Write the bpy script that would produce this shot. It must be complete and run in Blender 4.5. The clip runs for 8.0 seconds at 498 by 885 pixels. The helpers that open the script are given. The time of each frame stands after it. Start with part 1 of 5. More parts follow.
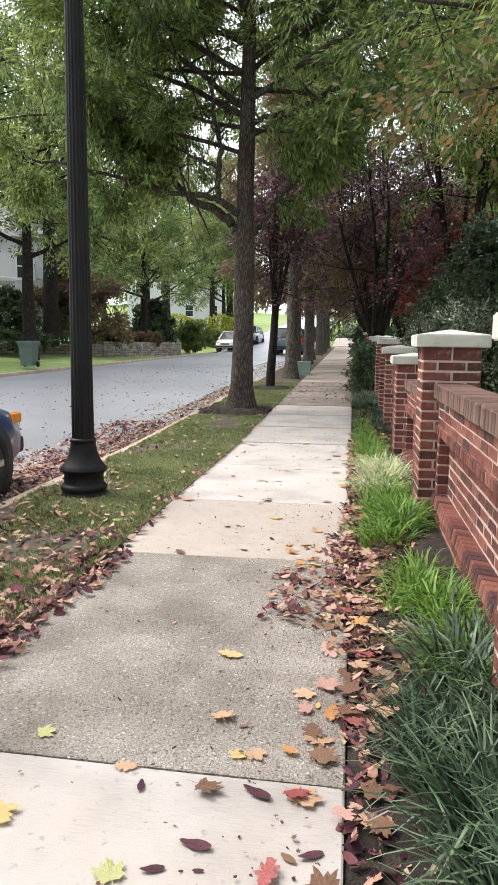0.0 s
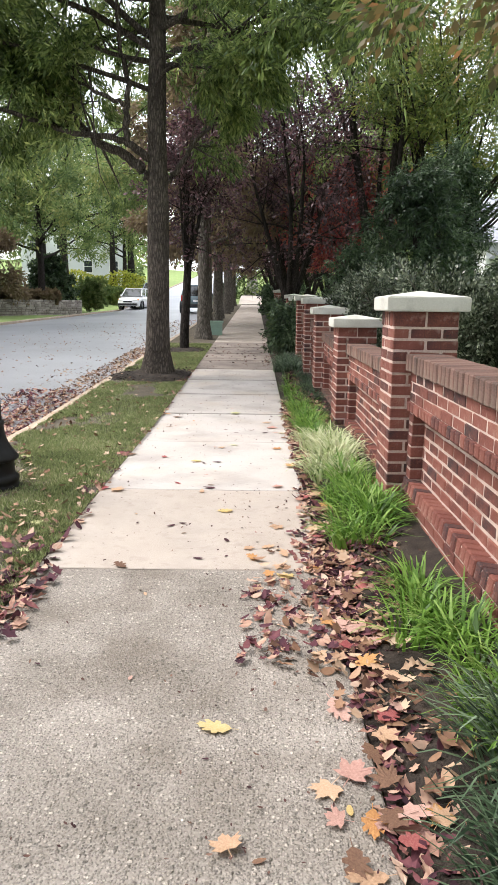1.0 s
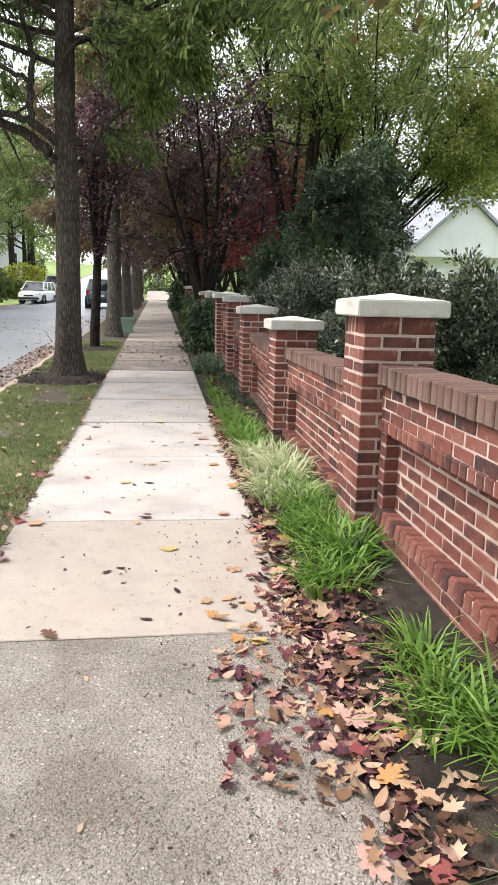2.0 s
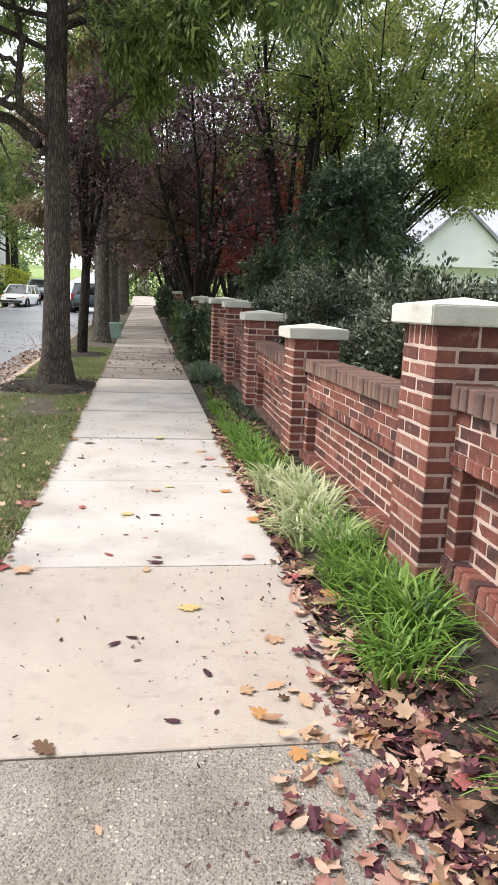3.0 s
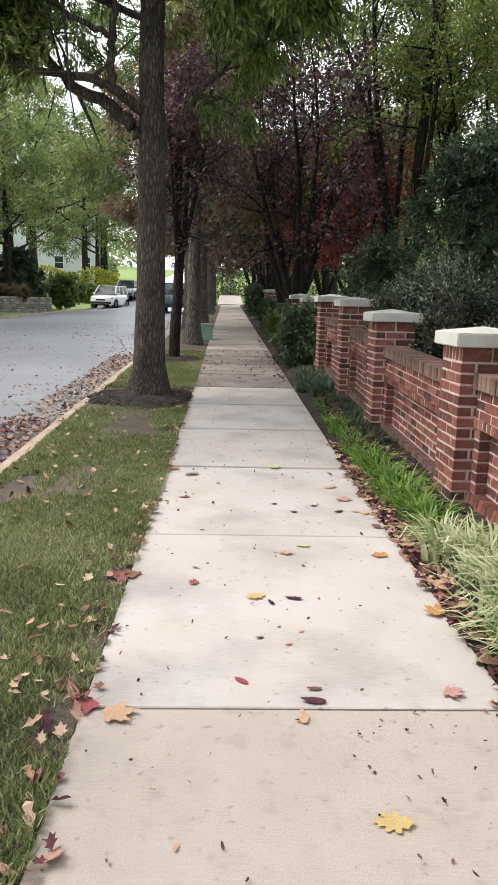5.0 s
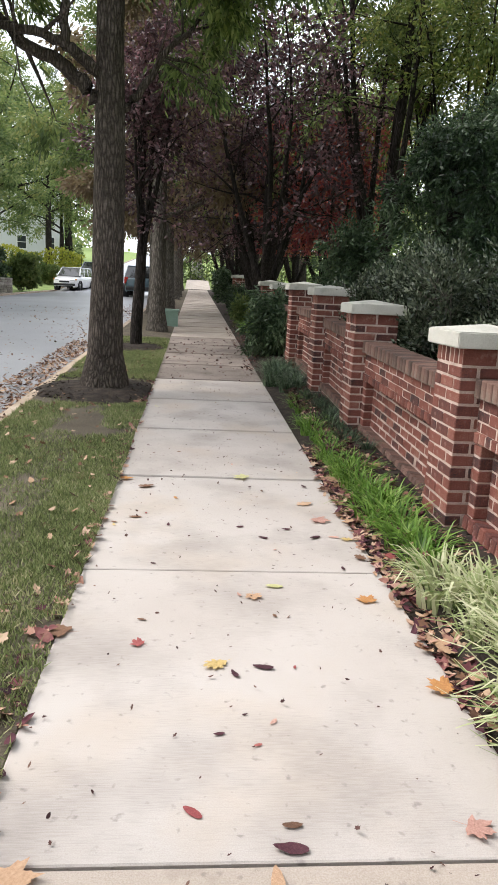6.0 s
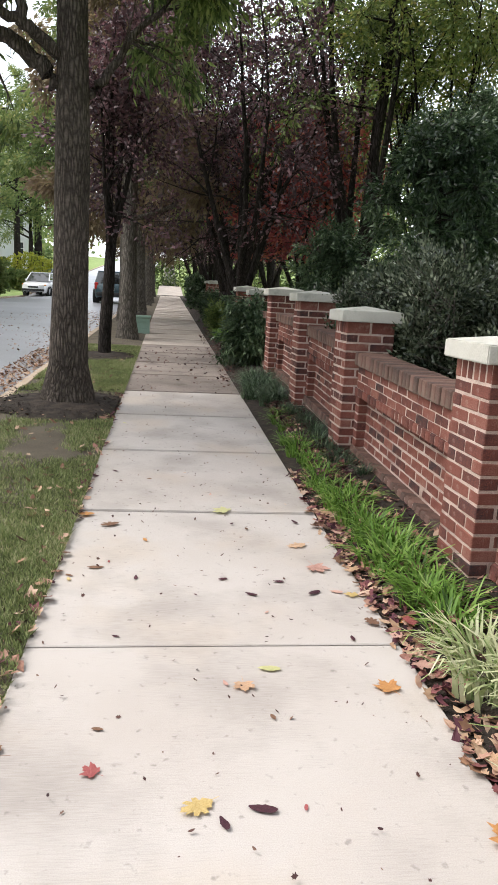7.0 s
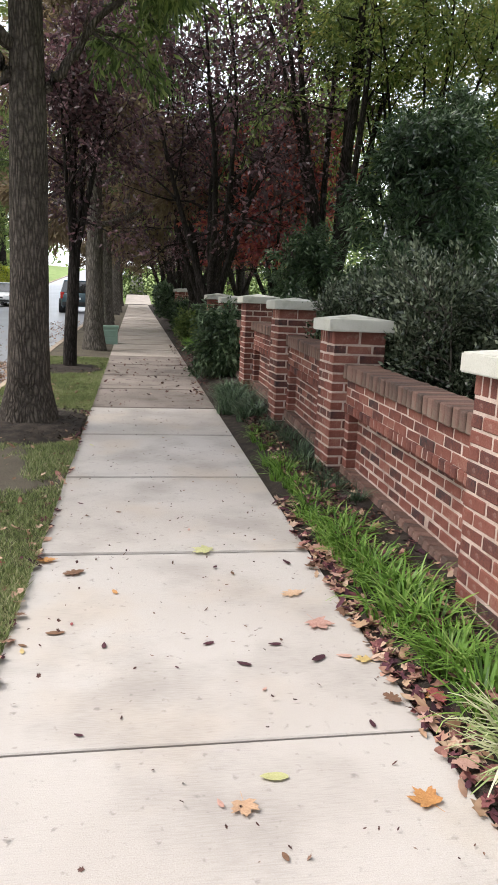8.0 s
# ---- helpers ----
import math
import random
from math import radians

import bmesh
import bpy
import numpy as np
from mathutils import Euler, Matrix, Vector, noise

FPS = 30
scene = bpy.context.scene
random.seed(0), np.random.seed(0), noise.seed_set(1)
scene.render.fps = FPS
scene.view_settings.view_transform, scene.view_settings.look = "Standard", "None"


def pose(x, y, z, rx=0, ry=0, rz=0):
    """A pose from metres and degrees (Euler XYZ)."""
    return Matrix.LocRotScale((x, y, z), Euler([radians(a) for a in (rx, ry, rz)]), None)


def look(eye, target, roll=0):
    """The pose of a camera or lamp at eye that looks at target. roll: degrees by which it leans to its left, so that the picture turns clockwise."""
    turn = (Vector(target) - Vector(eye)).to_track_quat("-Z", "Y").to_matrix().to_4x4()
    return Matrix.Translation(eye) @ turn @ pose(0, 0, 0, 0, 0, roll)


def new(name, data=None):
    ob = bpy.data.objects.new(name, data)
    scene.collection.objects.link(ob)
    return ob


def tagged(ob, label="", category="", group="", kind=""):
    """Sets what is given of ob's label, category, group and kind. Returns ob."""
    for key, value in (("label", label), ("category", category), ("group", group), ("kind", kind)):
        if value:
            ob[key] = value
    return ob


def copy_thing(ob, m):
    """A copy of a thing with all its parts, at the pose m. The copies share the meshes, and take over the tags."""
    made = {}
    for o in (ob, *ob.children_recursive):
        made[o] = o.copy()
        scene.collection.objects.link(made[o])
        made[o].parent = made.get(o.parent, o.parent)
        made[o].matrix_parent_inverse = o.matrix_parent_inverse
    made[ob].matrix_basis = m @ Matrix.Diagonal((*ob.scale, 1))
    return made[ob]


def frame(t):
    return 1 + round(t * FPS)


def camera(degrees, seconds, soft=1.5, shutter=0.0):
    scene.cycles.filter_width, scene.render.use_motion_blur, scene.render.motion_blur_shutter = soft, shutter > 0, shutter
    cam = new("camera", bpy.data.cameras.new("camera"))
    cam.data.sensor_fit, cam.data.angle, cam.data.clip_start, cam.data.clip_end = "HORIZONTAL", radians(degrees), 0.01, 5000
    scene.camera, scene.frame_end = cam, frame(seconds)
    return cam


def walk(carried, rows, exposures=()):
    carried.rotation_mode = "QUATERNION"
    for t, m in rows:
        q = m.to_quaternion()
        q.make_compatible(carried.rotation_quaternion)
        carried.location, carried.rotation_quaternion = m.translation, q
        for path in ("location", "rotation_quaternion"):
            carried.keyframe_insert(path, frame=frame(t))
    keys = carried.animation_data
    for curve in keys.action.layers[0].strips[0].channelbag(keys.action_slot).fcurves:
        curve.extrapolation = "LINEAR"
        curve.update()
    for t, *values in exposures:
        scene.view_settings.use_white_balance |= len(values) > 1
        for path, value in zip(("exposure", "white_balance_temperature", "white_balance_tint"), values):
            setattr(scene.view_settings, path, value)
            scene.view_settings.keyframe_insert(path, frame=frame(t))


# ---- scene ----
cam = camera(38.7, 8.0)
PATH = [
    (0, (-0.016, -5.815, 1.31), (-0.297, -3.854, 1.036), 0.6),
    (0.5, (-0.177, -5.412, 1.336), (-0.319, -3.448, 0.987), 0.4),
    (1, (-0.375, -5.055, 1.347), (-0.386, -3.092, 0.96), 0.6),
    (1.5, (-0.491, -4.713, 1.376), (-0.36, -2.757, 0.98), 0.7),
    (2.8, (-0.752, -3.745, 1.366), (-0.416, -1.81, 0.983), 2.3),
    (3, (-0.773, -3.582, 1.346), (-0.473, -1.64, 0.973), 2.3),
    (3.5, (-0.874, -3.246, 1.35), (-0.725, -1.283, 0.999), 1.4),
    (4, (-0.977, -2.897, 1.359), (-0.946, -0.927, 1.015), 0.4),
    (5.5, (-1.021, -1.864, 1.345), (-0.912, 0.09, 0.934), 2.4),
    (6, (-0.978, -1.488, 1.361), (-0.812, 0.461, 0.941), 2.8),
    (6.5, (-1.01, -1.11, 1.361), (-0.801, 0.837, 0.951), 3.0),
    (7, (-0.977, -0.764, 1.345), (-0.736, 1.181, 0.946), 3.0),
    (7.5, (-0.982, -0.476, 1.35), (-0.712, 1.468, 0.963), 2.7),
    (8, (-0.976, -0.203, 1.354), (-0.656, 1.735, 0.978), 2.2),
]
walk(cam, [(t, look(eye, target, roll)) for t, eye, target, roll in PATH],
     [(0, 0.86), (0.5, 0.94), (1.5, 0.92), (2.8, 0.88), (3.5, 0.82), (5.5, 0.62), (6.5, 0.62), (8, 0.66)])

# ---- light: a bright overcast sky ----
world = bpy.data.worlds.new("overcast_sky")
scene.world = world
world.use_nodes = True
wn = world.node_tree.nodes
wl = world.node_tree.links
sky = wn.new("ShaderNodeTexSky")
sky.sky_type = 'NISHITA'
sky.sun_disc = False
sky.sun_elevation = radians(48)
sky.sun_rotation = radians(-79)
sky.air_density, sky.dust_density, sky.ozone_density = 1.0, 4.0, 1.0
soft_sky = wn.new("ShaderNodeMixRGB")
soft_sky.inputs[0].default_value = 0.72
soft_sky.inputs[2].default_value = (8.4, 8.7, 9.2, 1)
wl.new(sky.outputs[0], soft_sky.inputs[1])
wl.new(soft_sky.outputs[0], wn["Background"].inputs[0])
wn["Background"].inputs[1].default_value = 0.17
sun = new("sun", bpy.data.lights.new("sun", 'SUN'))
sun.data.energy = 2.4
sun.data.angle = radians(35)
sun.data.color = (1.0, 0.96, 0.9)
sun.matrix_world = look((0, 0, 30), (10, -2, 17))

# ---- materials ----
def material(name, colors, rough=0.8, scale=6.0, fine=60.0, bump=0.2, vary=0.0, metal=0.0, spec=0.4, coat=0.0, vein=None, stretch=None, thin=0.0, island=False, detail=4.0, dirt=None, grain=0.5):
    """A surface whose colours run through broad stains and fine grain; vary: differences from piece to piece."""
    m = bpy.data.materials.new(name)
    m.use_nodes = True
    t = m.node_tree
    n, l = t.nodes, t.links
    b = n["Principled BSDF"]
    b.inputs["Roughness"].default_value = rough
    b.inputs["Metallic"].default_value = metal
    b.inputs["Specular IOR Level"].default_value = spec
    b.inputs["Coat Weight"].default_value = coat
    co = n.new("ShaderNodeTexCoord")
    mp = n.new("ShaderNodeMapping")
    l.new(co.outputs["Object"], mp.inputs[0])
    if stretch:
        mp.inputs["Scale"].default_value = stretch
    big = n.new("ShaderNodeTexNoise")
    big.inputs["Scale"].default_value = scale
    big.inputs["Detail"].default_value = detail
    small = n.new("ShaderNodeTexNoise")
    small.inputs["Scale"].default_value = fine
    small.inputs["Detail"].default_value = 3.0
    l.new(mp.outputs[0], big.inputs["Vector"])
    l.new(mp.outputs[0], small.inputs["Vector"])
    blend = n.new("ShaderNodeMath")
    blend.operation = 'MULTIPLY_ADD'
    l.new(small.outputs["Fac"], blend.inputs[0])
    blend.inputs[1].default_value = grain
    l.new(big.outputs["Fac"], blend.inputs[2])
    src = blend.outputs[0]
    if vary:
        if island:
            rnd = n.new("ShaderNodeNewGeometry").outputs["Random Per Island"]
        else:
            rnd = n.new("ShaderNodeObjectInfo").outputs["Random"]
        add = n.new("ShaderNodeMath")
        add.operation = 'MULTIPLY_ADD'
        l.new(rnd, add.inputs[0])
        add.inputs[1].default_value = vary
        l.new(src, add.inputs[2])
        sub = n.new("ShaderNodeMath")
        sub.operation = 'SUBTRACT'
        l.new(add.outputs[0], sub.inputs[0])
        sub.inputs[1].default_value = vary * 0.5
        src = sub.outputs[0]
    ramp = n.new("ShaderNodeValToRGB")
    mid, half = 0.5 + 0.5 * grain, 0.16 + 0.22 * grain + vary * 0.27
    lo, hi = mid - half, mid + half
    rng = n.new("ShaderNodeMapRange")
    rng.inputs["From Min"].default_value = lo
    rng.inputs["From Max"].default_value = hi
    l.new(src, rng.inputs["Value"])
    e = ramp.color_ramp.elements
    while len(e) < len(colors):
        e.new(0.5)
    for i, c in enumerate(colors):
        e[i].position = i / max(1, len(colors) - 1)
        e[i].color = (*c, 1)
    l.new(rng.outputs[0], ramp.inputs[0])
    col = ramp.outputs[0]
    if dirt:
        # dirt: (colour, scale, threshold) blotches
        dn = n.new("ShaderNodeTexNoise")
        dn.inputs["Scale"].default_value = dirt[1]
        dn.inputs["Detail"].default_value = 6.0
        l.new(co.outputs["Object"], dn.inputs["Vector"])
        dr = n.new("ShaderNodeMapRange")
        dr.inputs["From Min"].default_value = dirt[2]
        dr.inputs["From Max"].default_value = dirt[2] + 0.12
        dr.inputs["To Max"].default_value = dirt[3]
        l.new(dn.outputs["Fac"], dr.inputs["Value"])
        mx = n.new("ShaderNodeMixRGB")
        l.new(dr.outputs[0], mx.inputs[0])
        l.new(col, mx.inputs[1])
        mx.inputs[2].default_value = (*dirt[0], 1)
        col = mx.outputs[0]
    l.new(col, b.inputs["Base Color"])
    if bump:
        bp = n.new("ShaderNodeBump")
        bp.inputs["Strength"].default_value = bump
        bp.inputs["Distance"].default_value = 0.01
        l.new(small.outputs["Fac"], bp.inputs["Height"])
        l.new(bp.outputs[0], b.inputs["Normal"])
    if thin:
        tr = n.new("ShaderNodeBsdfTranslucent")
        l.new(col, tr.inputs[0])
        mix = n.new("ShaderNodeMixShader")
        mix.inputs[0].default_value = thin
        l.new(b.outputs[0], mix.inputs[1])
        l.new(tr.outputs[0], mix.inputs[2])
        l.new(mix.outputs[0], n["Material Output"].inputs[0])
    return m


def bark_material(name, dark, light, ridge=9.0):
    """Furrowed bark: upright plates with dark fissures between them."""
    m = material(name, [dark, light], rough=0.95, scale=3.0, fine=40.0, bump=0.0, spec=0.1, grain=0.9)
    n, l = m.node_tree.nodes, m.node_tree.links
    co = n.new("ShaderNodeTexCoord")
    mp = n.new("ShaderNodeMapping")
    mp.inputs["Scale"].default_value = (1, 1, 0.2)
    l.new(co.outputs["Object"], mp.inputs[0])
    warp = n.new("ShaderNodeTexNoise")
    warp.inputs["Scale"].default_value = ridge * 1.5
    l.new(mp.outputs[0], warp.inputs["Vector"])
    push = n.new("ShaderNodeMixRGB")
    push.blend_type = 'ADD'
    push.inputs[0].default_value = 0.07
    l.new(mp.outputs[0], push.inputs[1])
    l.new(warp.outputs["Color"], push.inputs[2])
    v = n.new("ShaderNodeTexVoronoi")
    v.feature = 'DISTANCE_TO_EDGE'
    v.inputs["Scale"].default_value = ridge * 4.5
    l.new(push.outputs[0], v.inputs["Vector"])
    r = n.new("ShaderNodeMapRange")
    r.inputs["From Min"].default_value = 0.0
    r.inputs["From Max"].default_value = 0.3
    r.inputs["To Min"].default_value = 0.36
    l.new(v.outputs["Distance"], r.inputs["Value"])
    bp = n.new("ShaderNodeBump")
    bp.inputs["Strength"].default_value = 1.0
    bp.inputs["Distance"].default_value = 0.02
    l.new(r.outputs[0], bp.inputs["Height"])
    b = n["Principled BSDF"]
    l.new(bp.outputs[0], b.inputs["Normal"])
    old = b.inputs["Base Color"].links[0].from_socket
    mx = n.new("ShaderNodeMixRGB")
    mx.blend_type = 'MULTIPLY'
    mx.inputs[0].default_value = 1.0
    l.new(old, mx.inputs[1])
    l.new(r.outputs[0], mx.inputs[2])
    l.new(mx.outputs[0], b.inputs["Base Color"])
    return m


def leaf_material(name, colors, thin=0.35, rough=0.55):
    return material(name, colors, rough=rough, scale=0.5, fine=9.0, bump=0.0, vary=0.5, thin=thin, island=True, spec=0.35)


M = {}
def broomed(m, streak, depth, stain):
    """Adds to a concrete the broom's fine cross lines, broad grey washes and small spots where leaves lay."""
    n, l = m.node_tree.nodes, m.node_tree.links
    b = n["Principled BSDF"]
    co = n.new("ShaderNodeTexCoord")
    mp = n.new("ShaderNodeMapping")
    mp.inputs["Scale"].default_value = (16.0, 210.0, 1.0)
    l.new(co.outputs["Object"], mp.inputs[0])
    line = n.new("ShaderNodeTexNoise")
    line.inputs["Scale"].default_value = 1.0
    line.inputs["Detail"].default_value = 5.0
    l.new(mp.outputs[0], line.inputs["Vector"])
    where = n.new("ShaderNodeTexNoise")
    where.inputs["Scale"].default_value = 1.7
    where.inputs["Detail"].default_value = 5.0
    l.new(co.outputs["Object"], where.inputs["Vector"])
    spots = n.new("ShaderNodeTexNoise")
    spots.inputs["Scale"].default_value = 26.0
    spots.inputs["Detail"].default_value = 3.0
    l.new(co.outputs["Object"], spots.inputs["Vector"])
    col = b.inputs["Base Color"].links[0].from_socket

    def tint(col, source, lo, hi, amount, colour):
        r = n.new("ShaderNodeMapRange")
        r.inputs["From Min"].default_value = lo
        r.inputs["From Max"].default_value = hi
        r.inputs["To Max"].default_value = amount
        l.new(source, r.inputs["Value"])
        mx = n.new("ShaderNodeMixRGB")
        l.new(r.outputs[0], mx.inputs[0])
        l.new(col, mx.inputs[1])
        mx.inputs[2].default_value = (*colour, 1)
        return mx.outputs[0]

    both = n.new("ShaderNodeMath")
    both.operation = 'MULTIPLY'
    l.new(line.outputs["Fac"], both.inputs[0])
    l.new(where.outputs["Fac"], both.inputs[1])
    col = tint(col, where.outputs["Fac"], 0.48, 0.68, 0.75, stain)
    col = tint(col, both.outputs[0], 0.24, 0.42, streak, tuple(v * 0.6 for v in stain))
    col = tint(col, spots.outputs["Fac"], 0.64, 0.74, 0.6, tuple(v * 0.55 for v in stain))
    l.new(col, b.inputs["Base Color"])
    add = n.new("ShaderNodeMath")
    add.operation = 'ADD'
    bp = b.inputs["Normal"].links[0].from_node
    l.new(bp.inputs["Height"].links[0].from_socket, add.inputs[0])
    l.new(line.outputs["Fac"], add.inputs[1])
    l.new(add.outputs[0], bp.inputs["Height"])
    bp.inputs["Strength"].default_value = depth
    return m


M["concrete"] = broomed(material("smooth_concrete", [(0.36, 0.315, 0.29), (0.44, 0.395, 0.37), (0.485, 0.445, 0.425), (0.53, 0.495, 0.48)], 0.9, 1.1, 260, 0.16, vary=0.1, detail=9.0, grain=0.9, dirt=((0.46, 0.37, 0.29), 1.3, 0.52, 0.35)), 0.3, 0.14, (0.355, 0.318, 0.298))
M["concrete_worn"] = broomed(material("weathered_concrete", [(0.33, 0.275, 0.235), (0.43, 0.37, 0.325), (0.5, 0.44, 0.4)], 0.92, 1.8, 220, 0.25, vary=0.1, detail=9.0, grain=1.2, dirt=((0.27, 0.22, 0.185), 12.0, 0.56, 0.3)), 0.25, 0.2, (0.36, 0.31, 0.275))
M["concrete_dark"] = material("dark_concrete", [(0.16, 0.135, 0.12), (0.24, 0.2, 0.18), (0.33, 0.28, 0.25)], 0.95, 1.6, 120, 0.6, vary=0.2, dirt=((0.1, 0.08, 0.07), 2.4, 0.55, 0.6))
M["joint"] = material("joint_dirt", [(0.05, 0.045, 0.04), (0.11, 0.095, 0.08)], 1.0, 5, 80, 0.4)


def aggregate_material():
    """Worn concrete in which small stones of mixed size and tone lie bare."""
    m = material("exposed_aggregate", [(0.19, 0.165, 0.14), (0.29, 0.255, 0.225), (0.41, 0.365, 0.33)], 0.92, 2.2, 90, 0.0, detail=8.0, grain=0.6, dirt=((0.14, 0.11, 0.085), 1.3, 0.5, 0.5))
    n, l = m.node_tree.nodes, m.node_tree.links
    b = n["Principled BSDF"]
    co = n.new("ShaderNodeTexCoord")
    col = b.inputs["Base Color"].links[0].from_socket
    heights = []
    for size, lo, hi, rim, cut in ((140.0, 0.5, 1.4, 0.62, 0.0), (62.0, 0.6, 1.9, 0.48, 0.62)):
        vo = n.new("ShaderNodeTexVoronoi")
        vo.inputs["Scale"].default_value = size
        l.new(co.outputs["Object"], vo.inputs["Vector"])
        sp = n.new("ShaderNodeSeparateColor")
        l.new(vo.outputs["Color"], sp.inputs[0])
        tone = n.new("ShaderNodeMapRange")
        tone.inputs["To Min"].default_value = lo
        tone.inputs["To Max"].default_value = hi
        l.new(sp.outputs[0], tone.inputs["Value"])
        # only some stones of the coarse size show, and each has a rim
        inside = n.new("ShaderNodeMapRange")
        inside.inputs["From Min"].default_value = rim
        inside.inputs["From Max"].default_value = rim * 0.6
        l.new(vo.outputs["Distance"], inside.inputs["Value"])
        some = n.new("ShaderNodeMath")
        some.operation = 'GREATER_THAN'
        some.inputs[1].default_value = cut
        l.new(sp.outputs[1], some.inputs[0])
        mask = n.new("ShaderNodeMath")
        mask.operation = 'MULTIPLY'
        l.new(inside.outputs[0], mask.inputs[0])
        l.new(some.outputs[0], mask.inputs[1])
        mx = n.new("ShaderNodeMixRGB")
        mx.blend_type = 'MULTIPLY'
        l.new(mask.outputs[0], mx.inputs[0])
        l.new(col, mx.inputs[1])
        l.new(tone.outputs[0], mx.inputs[2])
        col = mx.outputs[0]
        heights.append(mask.outputs[0])
    l.new(col, b.inputs["Base Color"])
    add = n.new("ShaderNodeMath")
    add.operation = 'MULTIPLY_ADD'
    add.inputs[1].default_value = 0.5
    l.new(heights[0], add.inputs[0])
    l.new(heights[1], add.inputs[2])
    bp = n.new("ShaderNodeBump")
    bp.inputs["Strength"].default_value = 0.9
    bp.inputs["Distance"].default_value = 0.006
    l.new(add.outputs[0], bp.inputs["Height"])
    l.new(bp.outputs[0], b.inputs["Normal"])
    return m


M["aggregate"] = aggregate_material()
M["asphalt"] = material("asphalt", [(0.17, 0.17, 0.19), (0.245, 0.248, 0.275), (0.33, 0.335, 0.365)], 0.36, 0.35, 90, 0.15, spec=1.0, dirt=((0.2, 0.2, 0.215), 0.5, 0.52, 0.6), grain=0.8)
M["kerb"] = material("kerb_concrete", [(0.3, 0.23, 0.17), (0.42, 0.33, 0.25), (0.5, 0.41, 0.33)], 0.92, 2.5, 90, 0.4)
M["soil"] = material("dark_soil", [(0.045, 0.033, 0.026), (0.08, 0.058, 0.045), (0.12, 0.09, 0.07)], 1.0, 4, 70, 1.0)
M["mulch"] = material("bark_mulch", [(0.013, 0.01, 0.008), (0.034, 0.025, 0.02), (0.075, 0.055, 0.043)], 1.0, 9, 130, 1.0)
M["lawn"] = material("lawn_soil", [(0.05, 0.04, 0.03), (0.11, 0.09, 0.068), (0.17, 0.15, 0.1)], 1.0, 3.0, 110, 1.0, grain=1.3)
M["far_lawn"] = material("far_lawn", [(0.12, 0.17, 0.05), (0.18, 0.25, 0.075), (0.25, 0.3, 0.11)], 1.0, 1.2, 30, 0.5)
M["brick"] = material("red_brick", [(0.05, 0.038, 0.04), (0.12, 0.05, 0.044), (0.19, 0.07, 0.056), (0.235, 0.092, 0.072), (0.3, 0.145, 0.115)], 0.88, 9, 150, 0.7, vary=1.0, spec=0.2, dirt=((0.4, 0.3, 0.26), 18.0, 0.58, 0.4), grain=1.0)
M["coping_brick"] = material("weathered_coping_brick", [(0.07, 0.055, 0.05), (0.14, 0.088, 0.075), (0.2, 0.12, 0.1), (0.27, 0.19, 0.16)], 0.92, 5, 140, 0.6, vary=0.4, spec=0.15, dirt=((0.17, 0.16, 0.13), 5.0, 0.52, 0.6))
M["mortar"] = material("mortar", [(0.36, 0.26, 0.22), (0.52, 0.4, 0.35), (0.66, 0.54, 0.49)], 0.95, 5, 150, 0.5, detail=8.0, grain=0.8, dirt=((0.2, 0.13, 0.11), 4.0, 0.54, 0.6))
M["cap_stone"] = material("cast_stone", [(0.4, 0.385, 0.345), (0.54, 0.525, 0.48), (0.62, 0.605, 0.565)], 0.88, 4, 130, 0.3, vary=0.15, detail=8.0, grain=0.8, dirt=((0.27, 0.27, 0.235), 7.0, 0.56, 0.5))
M["black_iron"] = material("black_painted_iron", [(0.006, 0.006, 0.007), (0.012, 0.011, 0.011)], 0.5, 4, 60, 0.1, spec=0.22)
M["oak_bark"] = bark_material("oak_bark", (0.065, 0.053, 0.045), (0.185, 0.155, 0.135), 7)
M["dark_bark"] = bark_material("dark_bark", (0.03, 0.025, 0.023), (0.065, 0.055, 0.05), 6)
M["grey_bark"] = bark_material("grey_bark", (0.12, 0.105, 0.09), (0.25, 0.22, 0.19), 6)
# oak: the top colour puts sky highlights into the brightest leaves
M["oak_leaf"] = leaf_material("willow_oak_leaves", [(0.03, 0.046, 0.018), (0.09, 0.135, 0.045), (0.23, 0.3, 0.095), (0.5, 0.54, 0.2)], 0.55, 0.38)
M["light_leaf"] = leaf_material("light_green_leaves", [(0.06, 0.1, 0.04), (0.13, 0.19, 0.065), (0.23, 0.29, 0.1), (0.38, 0.36, 0.13)], 0.5)
M["yellow_leaf"] = leaf_material("yellow_green_leaves", [(0.06, 0.095, 0.028), (0.13, 0.18, 0.045), (0.24, 0.27, 0.07), (0.42, 0.34, 0.1)], 0.5)
M["purple_leaf"] = leaf_material("purple_plum_leaves", [(0.022, 0.014, 0.018), (0.06, 0.034, 0.04), (0.13, 0.068, 0.078), (0.3, 0.16, 0.18)], 0.38, 0.4)
M["red_leaf"] = leaf_material("red_autumn_leaves", [(0.168, 0.042, 0.056), (0.35, 0.07, 0.084), (0.49, 0.14, 0.098), (0.42, 0.21, 0.112)], 0.4)
M["dark_leaf"] = leaf_material("dark_evergreen_leaves", [(0.01, 0.022, 0.012), (0.032, 0.06, 0.03), (0.1, 0.15, 0.075), (0.2, 0.26, 0.15)], 0.2, 0.35)
# holly: the palest colours paint glints on some of the dark glossy leaves
M["holly_leaf"] = leaf_material("holly_leaves_with_glints", [(0.012, 0.02, 0.012), (0.035, 0.048, 0.029), (0.15, 0.175, 0.115), (0.45, 0.48, 0.36)], 0.1, 0.2)
